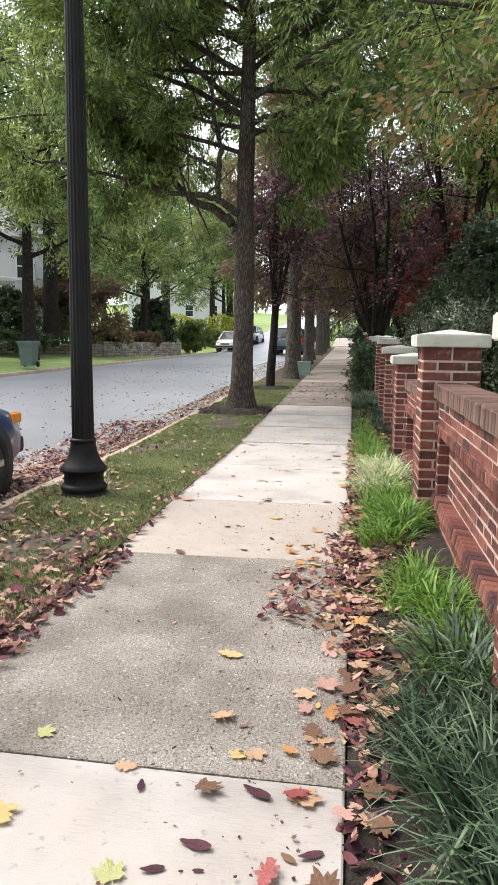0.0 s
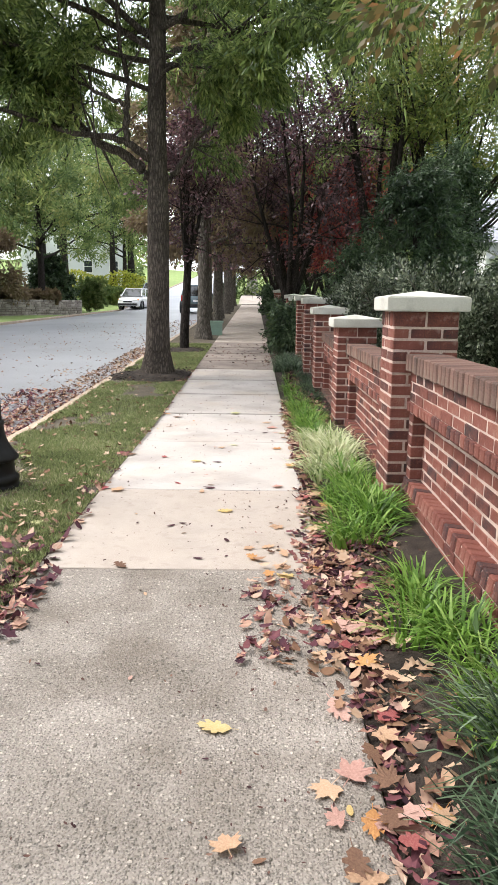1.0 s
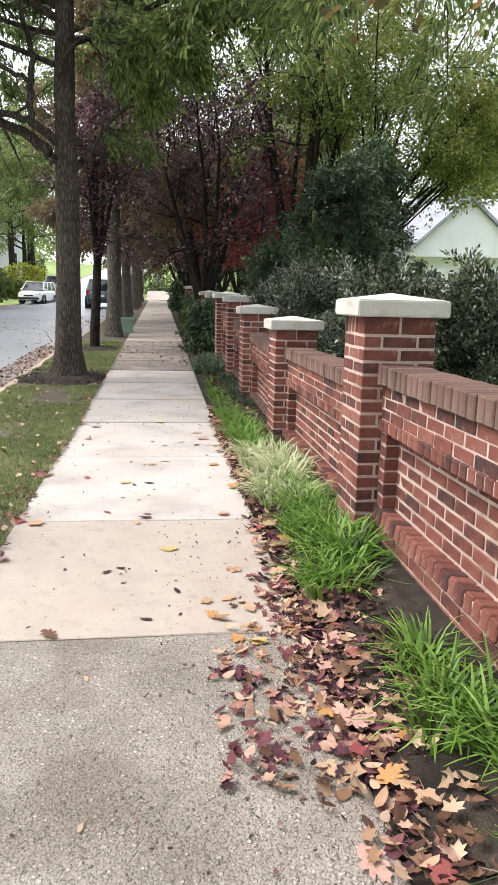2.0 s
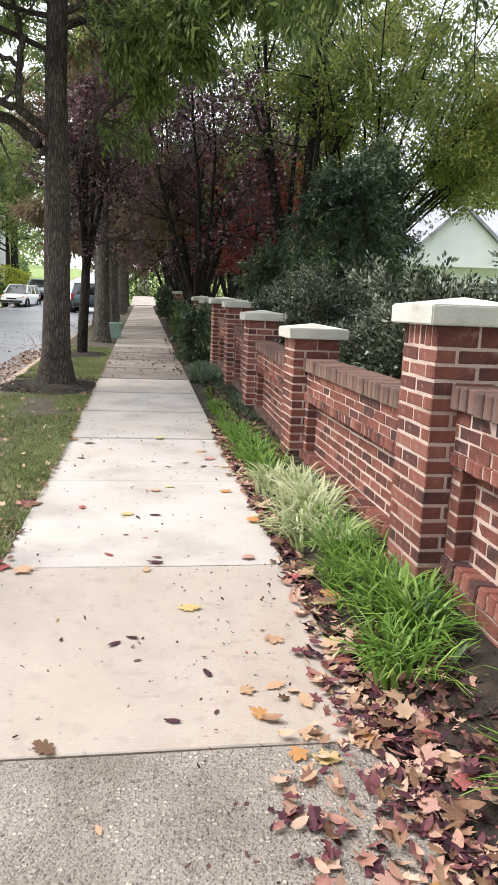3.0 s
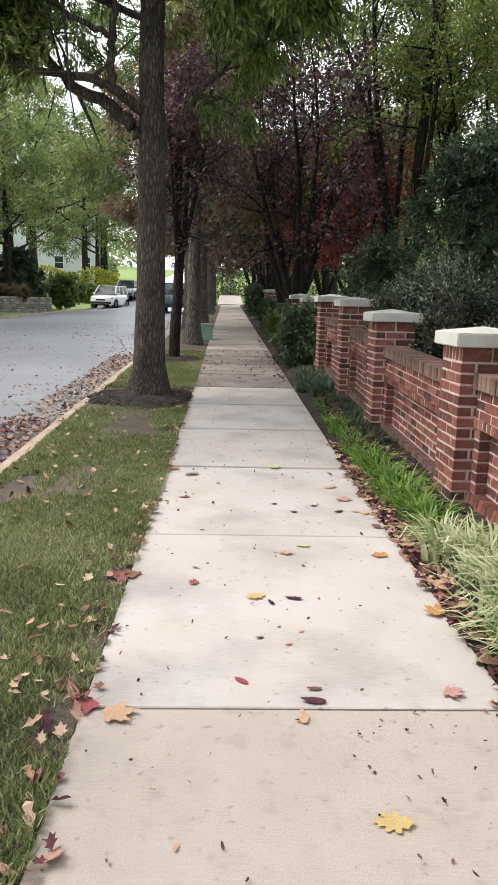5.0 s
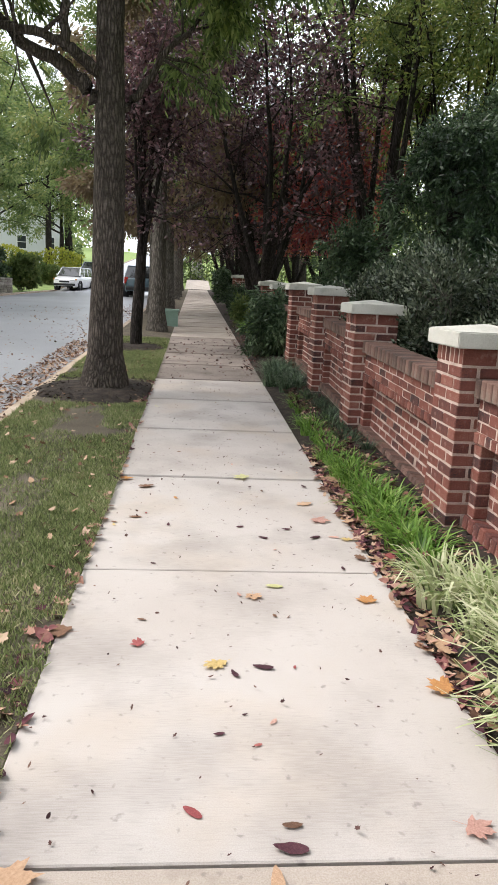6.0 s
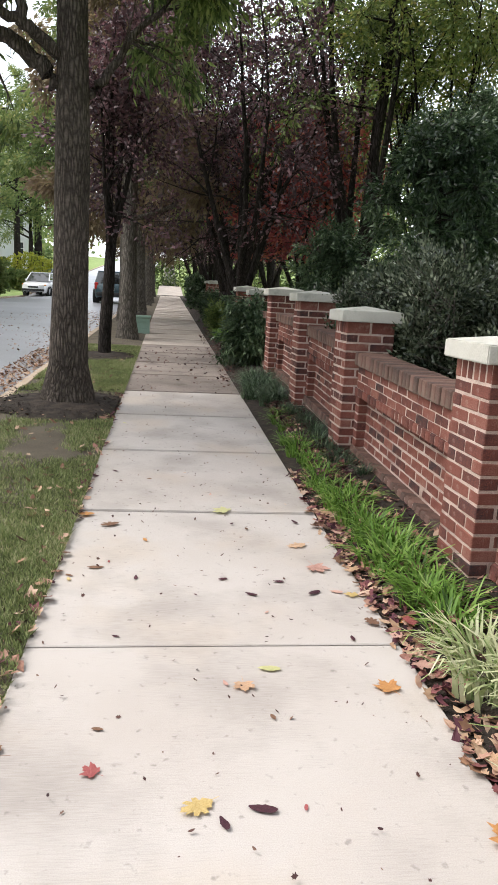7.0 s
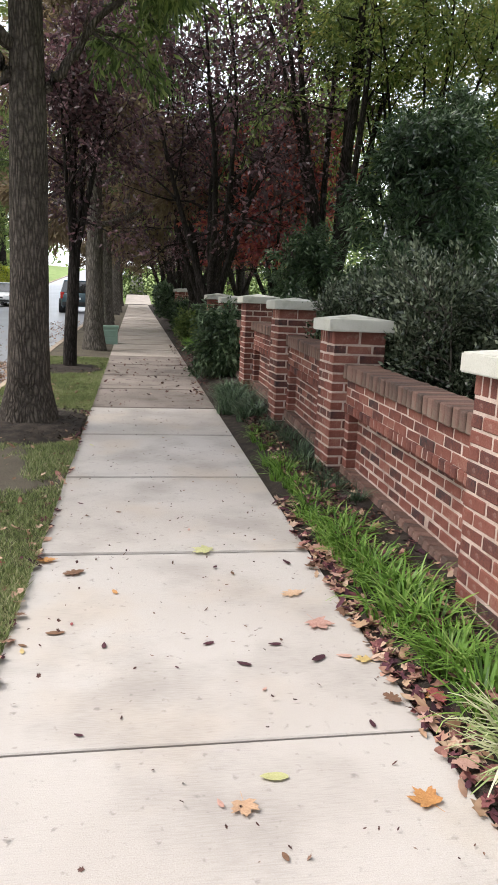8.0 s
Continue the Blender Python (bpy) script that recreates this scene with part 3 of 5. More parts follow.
def pier(y, neck, ground, near=True):
    t = thing("brick_pier", pose(PX0, y, ground), "square red brick pier with a pale cast-stone cap", "pier", "piers of the garden wall")
    h = neck - ground
    part("mortar", box_bm(0.0035, PW - 0.0035, 0.0035, PW - 0.0035, -0.25, h - 0.002), M["mortar"], t)
    z = h - 0.105
    n = 6
    w = (PW - 5 * GAP) / 6
    for i in range(n):
        for k in range(2):
            brick(t, k * (PW + GAP) / 2, k * (PW + GAP) / 2 + (PW - GAP) / 2, i * (w + GAP), i * (w + GAP) + w, z + GAP, h)
    s, b = (PW - GAP) / 2, 0.095
    row = 0
    while z > -0.12:
        z0, z1 = z - COURSE + GAP, z
        if row % 2:
            for k in range(2):
                for q in (0, PW - b):
                    brick(t, k * (s + GAP), k * (s + GAP) + s, q, q + b, z0, z1)
            for q in (0, PW - b):
                brick(t, q, q + b, b + GAP, PW - b - GAP, z0, z1)
        else:
            for k in range(2):
                for q in (0, PW - b):
                    brick(t, q, q + b, k * (s + GAP), k * (s + GAP) + s, z0, z1)
            for q in (0, PW - b):
                brick(t, b + GAP, PW - b - GAP, q, q + b, z0, z1)
        z -= COURSE
        row += 1
    bm = bmesh.new()
    o, th = 0.052, 0.088
    a0, a1 = -o, PW + o
    vs = [bm.verts.new(v) for v in ((a0, a0, h), (a1, a0, h), (a1, a1, h), (a0, a1, h), (a0, a0, h + th), (a1, a0, h + th), (a1, a1, h + th), (a0, a1, h + th), (PW / 2, PW / 2, h + th + 0.04))]
    for f in ((3, 2, 1, 0), (0, 1, 5, 4), (1, 2, 6, 5), (2, 3, 7, 6), (3, 0, 4, 7), (4, 5, 8), (5, 6, 8), (6, 7, 8), (7, 4, 8)):
        bm.faces.new([vs[i] for i in f])
    bmesh.ops.bevel(bm, geom=bm.edges[:], offset=0.006, segments=2, affect='EDGES')
    part("cap", bm, M["cap_stone"], t, "pale cast-stone cap with a low pyramid top")
    return t


def panel(y0, y1, top, ground, sill="brick"):
    """A wall panel between two piers, y0 the nearer end."""
    t = thing("brick_wall_panel", pose(0, 0, 0), "red brick garden wall panel with a sunk field and rowlock coping", "brick wall", "panels of the garden wall")
    xf, xr, xb = 0.60, 0.675, 0.77
    cop = top - 0.105
    nt = top - 0.355
    nb = nt - 0.43
    st = 0.10
    y0, y1 = y0 + 0.004, y1 - 0.004
    bm = bmesh.new()
    add_box(bm, xr + 0.0035, xb, y0, y1, ground - 0.25, cop + 0.01)
    add_box(bm, xf + 0.0035, xr + 0.003, y0, y1, nt, cop + 0.009)
    add_box(bm, xf + 0.0035, xr + 0.003, y0, y1, ground - 0.25, nb - 0.012)
    for a, b in ((y0 + 0.006, y0 + st - 0.007), (y1 - st + 0.007, y1 - 0.006)):
        add_box(bm, xf + 0.0035, xr + 0.003, a, b, nb - 0.0115, nt - 0.0005)
    add_box(bm, xf - 0.006, xr + 0.0025, y0 + 0.002, y1 - 0.002, nt + 0.004, nt + 0.056)
    add_box(bm, xf - 0.01, xr + 0.0028, y0 + 0.002, y1 - 0.002, nb - 0.07, nb - 0.006)
    part("mortar", bm, M["mortar"], t)

    def run(x, a, b, ztop, off, depth=0.06, mat="brick"):
        z0 = ztop - COURSE + GAP
        p = a - off * 0.205
        while p < b - 0.02:
            q0, q1 = max(p, a), min(p + 0.1925, b)
            if q1 - q0 > 0.03:
                brick(t, x, x + depth, q0, q1, z0, ztop, mat)
            p += 0.205

    def rowlocks(x0, x1, a, b, z0, z1, mat, tilt=0.0, jut=0.0):
        n = max(1, round((b - a) / 0.0755))
        w = (b - a) / n
        for i in range(n):
            d = rnd.uniform(-jut, jut)
            brick(t, x0 + d, x1 + d, a + i * w + 0.005, a + (i + 1) * w - 0.005, z0 + d * 0.5, z1 + d * 0.5, mat, tilt)

    rowlocks(xf - 0.035, xb + 0.03, y0, y1, cop, top, "coping_brick", 0, 0.003)
    z = cop - 0.004
    for r in range(3):
        run(xf, y0, y1, z, 0.5 * (r % 2), 0.06)
        z -= COURSE - 0.008
    rowlocks(xf - 0.012, xr + 0.02, y0, y1, nt, nt + 0.062, "brick", 0, 0.003)
    z = nt - 0.006
    row = 0
    while z > nb + 0.03:
        run(xr, y0 + st, y1 - st, z, 0.5 * (row % 2), 0.05)
        for a in (y0, y1 - st):
            brick(t, xf, xr + 0.01, a, a + st, z - COURSE + GAP, z)
        z -= COURSE
        row += 1
    rowlocks(xf - 0.02, xr + 0.03, y0, y1, nb - 0.075, nb + 0.004, sill, 8.0, 0.003)
    z = nb - 0.095
    row = 0
    while z > ground - 0.1:
        run(xf - 0.004, y0, y1, z, 0.5 * (row % 2), 0.06, sill)
        z -= COURSE
        row += 1
    return t


PIERS = [(-3.86, 1.33, 0.06), (-0.65, 1.305, 0.06), (2.27, 1.11, 0.06), (4.93, 1.2, 0.08), (7.05, 1.34, 0.16), (9.3, 1.4, 0.2), (11.7, 1.4, 0.25), (14.2, 1.47, 0.3), (24.0, 1.75, 0.52), (26.5, 1.8, 0.58)]
TOPS = [(1.05, 0.0), (0.95, 0.0), (0.93, 1.5), (1.05, 2.2), (1.14, 1.0), (1.15, 0.0)]


def build_wall():
    for y, neck, g in PIERS:
        pier(y, neck, g)
    for i, (top, rise) in enumerate(TOPS):
        y0, y1 = PIERS[i][0] + PW, PIERS[i + 1][0]
        t = panel(y0, y1, top, PIERS[i][2], "brick" if i < 2 else "coping_brick")
        # the coping climbs with the street
        mid = (y0 + y1) / 2
        t.matrix_basis = pose(0, mid, top, rise) @ pose(0, -mid, -top)

# ---- trees ----
def tree_of(name, m, label, lines_trunk, lines, pts, dirs, bark, leafmat, per, spread, length, width, droop, seed, category="tree", group="", floor=0.0):
    t = thing(name, m, label, category, group)
    put("trunk", tubes("trunk", lines_trunk, bark, 8), t)
    for group_lines in lines:
        put("limb", tubes("limb", group_lines, bark, 5), t)
    p, d = scatter(pts, dirs, per, spread, seed)
    high = p[:, 2] > floor
    put("crown", leaves("crown", p[high], leafmat, length, width, droop, seed, d[high]), t, None, "crown of many small leaves")
    return t


def trunk_line(height, r0, r1, rr, flare=1.5, lean=(0, 0), wander=0.03, n=16):
    line = []
    for i in range(n + 1):
        f = i / n
        z = height * f
        r = r0 + (r1 - r0) * f
        r *= 1 + (flare - 1) * math.exp(-z / 0.22)
        line.append((Vector((lean[0] * z + rr.gauss(0, wander) * f, lean[1] * z + rr.gauss(0, wander) * f, z - 0.06)), r))
    return line


def street_oak(m, seed, label, group="street trees", special=(), height=12.0, r0=0.215, n_limbs=15, low=3.1, per=11, leafmat="oak_leaf", bark="oak_bark", reach=4.6, length=0.125, width=0.026, lean=(0, 0), sub=7, twigs=6):
    rr = random.Random(seed)
    tl = trunk_line(height, r0, 0.05, rr, 1.55, lean)
    mains = []
    for z, d, ln, r, lift in special:
        p, _, _ = along(tl, z / height)
        mains.append(bend(p, d, ln, r, 0.02, 8, 0.06, lift, rr))
    for i in range(n_limbs):
        z = low + (height - low - 0.6) * (i + rr.random() * 0.6) / n_limbs
        a = i * 2.4 + rr.random() * 0.8
        p, r, _ = along(tl, z / height)
        f = (z - low) / (height - low)
        ln = reach * (1.0 - 0.65 * f) * rr.uniform(0.8, 1.2)
        mains.append(bend(p, (math.cos(a), math.sin(a), 0.25 + 0.7 * f), ln, min(r * 0.55, 0.07), 0.012, 7, 0.1, 0.02, rr))
    k = len(special)
    lines, pts, dirs = branching(mains[k:], rr, sub, twigs, 0.5, 0.5, 0.0, -0.1)
    if k:
        more, p2, d2 = branching(mains[:k], rr, 10, 7, 0.42, 0.5, 0.0, -0.14)
        lines, pts, dirs = lines + more, pts + p2, dirs + d2
    return tree_of("street_tree", m, label, [tl], lines, pts, dirs, M[bark], M[leafmat], per, 0.09, length, width, 0.45, seed, group=group)


def vase_tree(name, m, seed, label, stems, height, leafmat, bark, per, length, width, spread_angle=0.35, low=1.3, r0=0.07, group="", sub=7, twigs=6, sublen=0.4, lean=(0, 0), droop=0.2, crown_from=0.3, fork=0.3, lift=0.03):
    """Several stems that fan up from a low fork."""
    rr = random.Random(seed)
    base = bend((0, 0, -0.06), (lean[0], lean[1], 1), low + 0.06, r0 * 1.45, r0 * 1.1, 5, 0.03, 0.02, rr)
    mains = []
    for i in range(stems):
        a = 2 * math.pi * i / stems + rr.uniform(-0.4, 0.4)
        s = spread_angle * rr.uniform(0.5, 1.25)
        p, r, d = along(base, 1.0 - fork * rr.random())
        mains.append(bend(p, (math.cos(a) * s + lean[0], math.sin(a) * s + lean[1], 1), (height - low) * rr.uniform(0.85, 1.1), r0 * 0.75, 0.012, 9, 0.06, lift, rr))
    lines, pts, dirs = branching(mains, rr, sub, twigs, sublen, 0.5, 0.02, -0.03, crown_from)
    return tree_of(name, m, label, [base], lines, pts, dirs, M[bark], M[leafmat], per, 0.08, length, width, droop, seed, group=group, floor=1.9 if low < 2.5 else 0.0)


def limb(points, r0, r1, rr, steps=5):
    """A limb smoothed through a few bends (x, y, z over the trunk's foot)."""
    ps = [Vector(q) for q in points]
    line = []
    n = len(ps) - 1
    for i in range(n):
        a, b, c, d = ps[max(i - 1, 0)], ps[i], ps[i + 1], ps[min(i + 2, n)]
        for k in range(steps + (i == n - 1)):
            t = k / steps
            q = 0.5 * (2 * b + (c - a) * t + (2 * a - 5 * b + 4 * c - d) * t * t + (3 * b - a - 3 * c + d) * t ** 3)
            f = (i + t) / n
            q += Vector((rr.gauss(0, 0.015), rr.gauss(0, 0.015), rr.gauss(0, 0.015)))
            line.append((q, r0 + (r1 - r0) * f))
    return line


def near_oak():
    """The willow oak beside the walk: two low forked limbs over the street, level limbs over the walk."""
    rr = random.Random(3)
    x, y = -2.02, 7.15
    tl = trunk_line(12.0, 0.205, 0.05, rr, 1.65, (0.012, 0), 0.03, 24)
    bare = [
        limb(((-0.05, 0, 3.2), (-0.35, -0.05, 3.5), (-0.95, -0.2, 3.8), (-1.5, -0.4, 4.35), (-2.3, -0.5, 4.9)), 0.1, 0.025, rr),
        limb(((-0.05, -0.05, 3.5), (-0.3, -0.2, 3.68), (-0.6, -0.35, 3.78), (-1.3, -0.6, 3.82), (-2.2, -0.9, 4.05), (-3.5, -1.1, 4.3)), 0.075, 0.02, rr),
        limb(((-0.4, -0.27, 3.72), (-0.42, -0.28, 4.1), (-0.36, -0.28, 4.6), (-0.5, -0.3, 5.2), (-0.55, -0.4, 6.1), (-0.9, -0.6, 7.2)), 0.06, 0.015, rr),
        limb(((-0.4, -0.28, 4.3), (-0.75, -0.4, 4.4), (-1.4, -0.6, 4.7), (-2.4, -0.8, 5.2)), 0.042, 0.012, rr),
        limb(((0.05, 0, 3.15), (0.35, 0.05, 3.35), (0.6, 0.1, 3.75), (1.1, 0.1, 4.3), (1.7, 0, 5.0)), 0.06, 0.015, rr),
        limb(((0.1, 0, 4.95), (0.4, -0.05, 5.15), (1.2, -0.3, 5.2), (2.4, -0.6, 5.4), (3.4, -1.0, 5.5)), 0.06, 0.015, rr),
        limb(((0, 0, 5.3), (-0.6, -0.2, 5.75), (-1.7, -0.5, 6.5), (-2.7, -0.8, 7.2), (-4.0, -1.2, 7.9)), 0.06, 0.015, rr),
        limb(((0.05, 0, 5.9), (0.45, 0, 6.2), (1.3, -0.2, 6.55), (2.6, -0.5, 7.0)), 0.055, 0.014, rr),
        limb(((0, -0.1, 4.6), (0.3, -0.5, 4.75), (0.9, -1.1, 4.6), (1.7, -1.6, 4.4)), 0.03, 0.01, rr),
    ]
    mains = []
    n = 26
    for i in range(n):
        z = 4.9 + 6.3 * (i + rr.random() * 0.6) / n
        a = i * 2.4 + rr.random() * 0.8
        p, r, _ = along(tl, z / 12.0)
        f = (z - 4.9) / 7.1
        mains.append(bend(p, (math.cos(a), math.sin(a), 0.3 + 0.6 * f), 4.4 * (1.0 - 0.6 * f) * rr.uniform(0.8, 1.2), min(r * 0.5, 0.06), 0.012, 7, 0.1, 0.01, rr))
    # long boughs over the street
    for i in range(9):
        z = 4.6 + 0.45 * i
        p, r, _ = along(tl, z / 12.0)
        mains.append(bend(p, (-1, rr.uniform(-0.5, 1.0), rr.uniform(0.15, 0.5)), rr.uniform(3.0, 4.8), 0.045, 0.012, 7, 0.09, -0.01, rr))
    lines, pts, dirs = branching(mains, rr, 8, 6, 0.5, 0.5, 0.0, -0.1)
    more, p2, d2 = branching(bare, rr, 10, 7, 0.36, 0.45, -0.01, -0.14, 0.4)
    # the heart of the crown is bare: leaves grow towards the ends of the twigs
    kept = [(p, d) for p, d in zip(pts + p2, dirs + d2) if math.hypot(p.x, p.y) > (1.2 if p.y < 0.3 and p.z < 6.2 else 0.5) and not (p.z < 4.9 and -1.15 < p.x < 0.2 and p.y < 0.2)]
    pts, dirs = [p for p, d in kept], [d for p, d in kept]
    return tree_of("street_tree", pose(x, y, slope(y)), "large willow oak with furrowed grey bark in the grass strip", [tl], lines + more, pts, dirs, M["oak_bark"], M["oak_leaf"], 19, 0.08, 0.12, 0.03, 0.4, 3, group="street trees", floor=2.7)


def place_trees():
    near_oak()
    vase_tree("street_tree", pose(-2.05, 12.1, slope(12.1)), 8, "slim dark purple-leaf plum in the grass strip", 5, 5.6, "purple_leaf", "dark_bark", 5, 0.09, 0.045, 0.36, 2.1, 0.08, "street trees", sub=9, twigs=7)
    plum_label = "dark purple-leaf plum arching over the walk"
    street_oak(pose(-2.3, 22.2, slope(22.2)), 27, "tall street tree with yellow-green leaves over the street", height=12.0, r0=0.17, n_limbs=22, low=3.6, per=9, leafmat="light_leaf", bark="grey_bark", reach=5.0, length=0.15, width=0.06)
    oak3 = street_oak(pose(-1.85, 15.9, slope(15.9)), 21, "grey-barked street tree with dusky leaves", height=8.5, r0=0.19, n_limbs=10, low=2.6, per=9, leafmat="brown_leaf", bark="grey_bark", reach=3.0, length=0.14, width=0.06, sub=6, twigs=5)
    for x, y, turn in ((-1.95, 18.9, 80), (-1.95, 25.4, 200), (-2.05, 29.5, 310), (-1.95, 35.5, 30), (-2.0, 43, 140), (-2.0, 51, 250), (-1.9, 39, 15), (-2.1, 47, 190)):
        copy_thing(oak3, pose(x, y, slope(y), 0, 0, turn))
    p1 = vase_tree("plum_tree", pose(0.55, 15.2, slope(15.2) + 0.08), 31, plum_label, 6, 7.0, "purple_leaf", "dark_bark", 5, 0.1, 0.055, 0.5, 1.0, 0.11, "plum trees", lean=(0.02, -0.05), sub=9, twigs=7, sublen=0.42)
    for x, y, turn in ((0.75, 17.6, 130), (0.7, 21.5, 60), (0.8, 27, 250), (0.8, 33.5, 10), (0.9, 41, 100), (0.9, 50, 290), (2.6, 24, 170), (2.4, 31, 320), (2.6, 38, 45), (2.5, 47, 200)):
        copy_thing(p1, pose(x, y, slope(y) + 0.08, 0, 0, turn))
    vase_tree("plum_tree", pose(2.4, 17.5, slope(17.5) + 0.1), 33, "red-leaved plum behind the brick wall", 6, 5.0, "red_leaf", "dark_bark", 8, 0.11, 0.055, 0.5, 1.2, 0.08, "plum trees", sub=8, twigs=6)
    # garden trees behind the wall
    vase_tree("garden_tree", pose(2.95, 14.2, 0.35), 41, "multi-stemmed tree with slender dark trunks", 9, 11.0, "oak_leaf", "dark_bark", 12, 0.11, 0.045, 0.2, 0.6, 0.12, "", sub=8, twigs=6, sublen=0.3, crown_from=0.46)
    vase_tree("garden_tree", pose(3.7, 14.6, 0.4), 44, "fan-shaped zelkova with yellowing leaves", 26, 8.6, "yellow_leaf", "dark_bark", 8, 0.085, 0.042, 0.75, 2.8, 0.055, "", sub=9, twigs=7, sublen=0.3, crown_from=0.5, fork=0.4, lean=(0.42, -0.2), lift=-0.002)
    # a dogwood by the wall whose russet boughs hang over
    vase_tree("dogwood_tree", pose(1.3, -2.3, 0.1), 57, "dogwood with russet and orange leaves behind the wall", 9, 4.9, "rust_leaf", "dark_bark", 12, 0.055, 0.03, 0.5, 2.75, 0.05, "", sub=9, twigs=6, sublen=0.4, crown_from=0.3)
    # an oak standing behind the viewer whose boughs hang into the view
    o = street_oak(pose(5.0, 3.6, 0.3), 52, "willow oak behind the wall with hanging leafy boughs", height=11, r0=0.2, n_limbs=12, low=4.5, per=8, reach=4.6, group="",
                   special=((4.7, (-1, -0.3, 0.12), 4.7, 0.06, -0.02), (5.4, (-1, 0.15, 0.15), 4.9, 0.06, -0.02), (4.4, (-0.9, -0.8, 0.1), 4.6, 0.055, -0.02), (6.2, (-0.8, -0.6, 0.2), 4.8, 0.055, -0.02)))
    # unseen copies added behind the camera to keep light off the piers' near faces
    for x, y, turn in ((-2.1, -10.5, 40), (4.5, -7.5, 200), (-2.2, -19, 90), (5.5, -16, 300)):
        copy_thing(o, pose(x, y, 0.0, 0, 0, turn))


def evergreen(m, seed, height, radius, n, label, name="yew_tree", leafmat="dark_leaf", length=0.1, width=0.026):
    """A dense cone of drooping sprays on whorled limbs."""
    rr = random.Random(seed)
    tl = trunk_line(height, 0.09, 0.015, rr, 1.2)
    mains = []
    k = int(height * 9)
    for i in range(k):
        z = 0.25 + (height - 0.35) * i / k
        f = z / height
        a = i * 2.4 + rr.random()
        ln = radius * (1 - f) ** 0.7 * rr.uniform(0.75, 1.2) + 0.15
        p, _, _ = along(tl, f)
        mains.append(bend(p, (math.cos(a), math.sin(a), 0.15), ln, 0.018, 0.005, 4, 0.1, -0.03, rr))
    lines, pts, dirs = branching(mains, rr, 4, 4, 0.5, 0.45, -0.03, -0.12, 0.3)
    return tree_of(name, m, label, [tl], lines, pts, dirs, M["dark_bark"], M[leafmat], n, 0.05, length, width, 0.3, seed, category="tree" if height > 2.4 else "shrub")


def shrub(m, seed, height, radius, stems, per, label, leafmat="holly_leaf", length=0.042, width=0.02, name="holly_shrub", droop=-0.25, bark="grey_bark", group="", category="shrub"):
    rr = random.Random(seed)
    mains = []
    for i in range(stems):
        a = rr.uniform(0, 6.28)
        q = radius * math.sqrt(rr.random())
        p = (q * 0.55 * math.cos(a), q * 0.55 * math.sin(a), -0.05)
        ln = height * rr.uniform(0.7, 1.05)
        mains.append(bend(p, (math.cos(a) * q * 0.5 / height, math.sin(a) * q * 0.5 / height, 1), ln, 0.013, 0.004, 6, 0.05, 0.04, rr))
    lines, pts, dirs = branching(mains, rr, 9, 4, 0.28, 0.5, 0.08, 0.03, 0.12)
    t = thing(name, m, label, category, group)
    for group_lines in lines:
        put("stem", tubes("stem", group_lines, M[bark], 4), t)
    p, d = scatter(pts, dirs, per, 0.03, seed)
    put("foliage", leaves("foliage", p, M[leafmat], length, width, droop, seed, d), t)
    return t


def place_shrubs():
    evergreen(pose(2.7, 9.0, 0.3), 61, 3.7, 1.3, 11, "dense dark yew with feathery sprays behind the wall")
    evergreen(pose(2.0, 12.4, 0.3), 63, 2.5, 0.8, 10, "dark conical evergreen at the wall")
    evergreen(pose(3.7, 10.4, 0.35), 64, 4.3, 1.3, 10, "broad dark yew with feathery sprays")
    evergreen(pose(0.5, 11.1, 0.25), 65, 1.15, 0.34, 14, "small clipped dark evergreen against a brick pier")
    hs = "glossy upright holly with pale stems behind the wall"
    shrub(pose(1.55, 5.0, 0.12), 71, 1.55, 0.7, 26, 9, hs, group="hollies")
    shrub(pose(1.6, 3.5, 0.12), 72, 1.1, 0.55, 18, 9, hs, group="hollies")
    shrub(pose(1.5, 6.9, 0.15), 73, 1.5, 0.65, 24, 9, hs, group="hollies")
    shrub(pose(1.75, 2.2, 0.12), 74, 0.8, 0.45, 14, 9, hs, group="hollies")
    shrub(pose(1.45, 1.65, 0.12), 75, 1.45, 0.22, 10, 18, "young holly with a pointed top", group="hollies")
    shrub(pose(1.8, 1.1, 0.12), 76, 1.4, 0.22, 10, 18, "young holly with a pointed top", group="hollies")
    shrub(pose(0.75, 19.2, slope(19.2)), 77, 0.7, 0.5, 12, 6, "low green shrub beside the walk", "light_leaf", 0.07, 0.035, "low_shrub")
    for x, y, seed in ((0.95, 30, 81), (1.1, 38, 82), (1.15, 45, 83), (1.3, 53, 84), (1.6, 60, 85), (-2.9, 61, 86)):
        shrub(pose(x, y, slope(y)), seed, 1.5, 0.9, 16, 7, "dark leafy shrub at the far end of the walk", "dark_leaf", 0.12, 0.06, "low_shrub", group="far shrubs")
    shrub(pose(0.8, 23.5, slope(23.5)), 78, 0.9, 0.6, 12, 6, "low dark shrub beside the walk", "dark_leaf", 0.07, 0.035, "low_shrub")


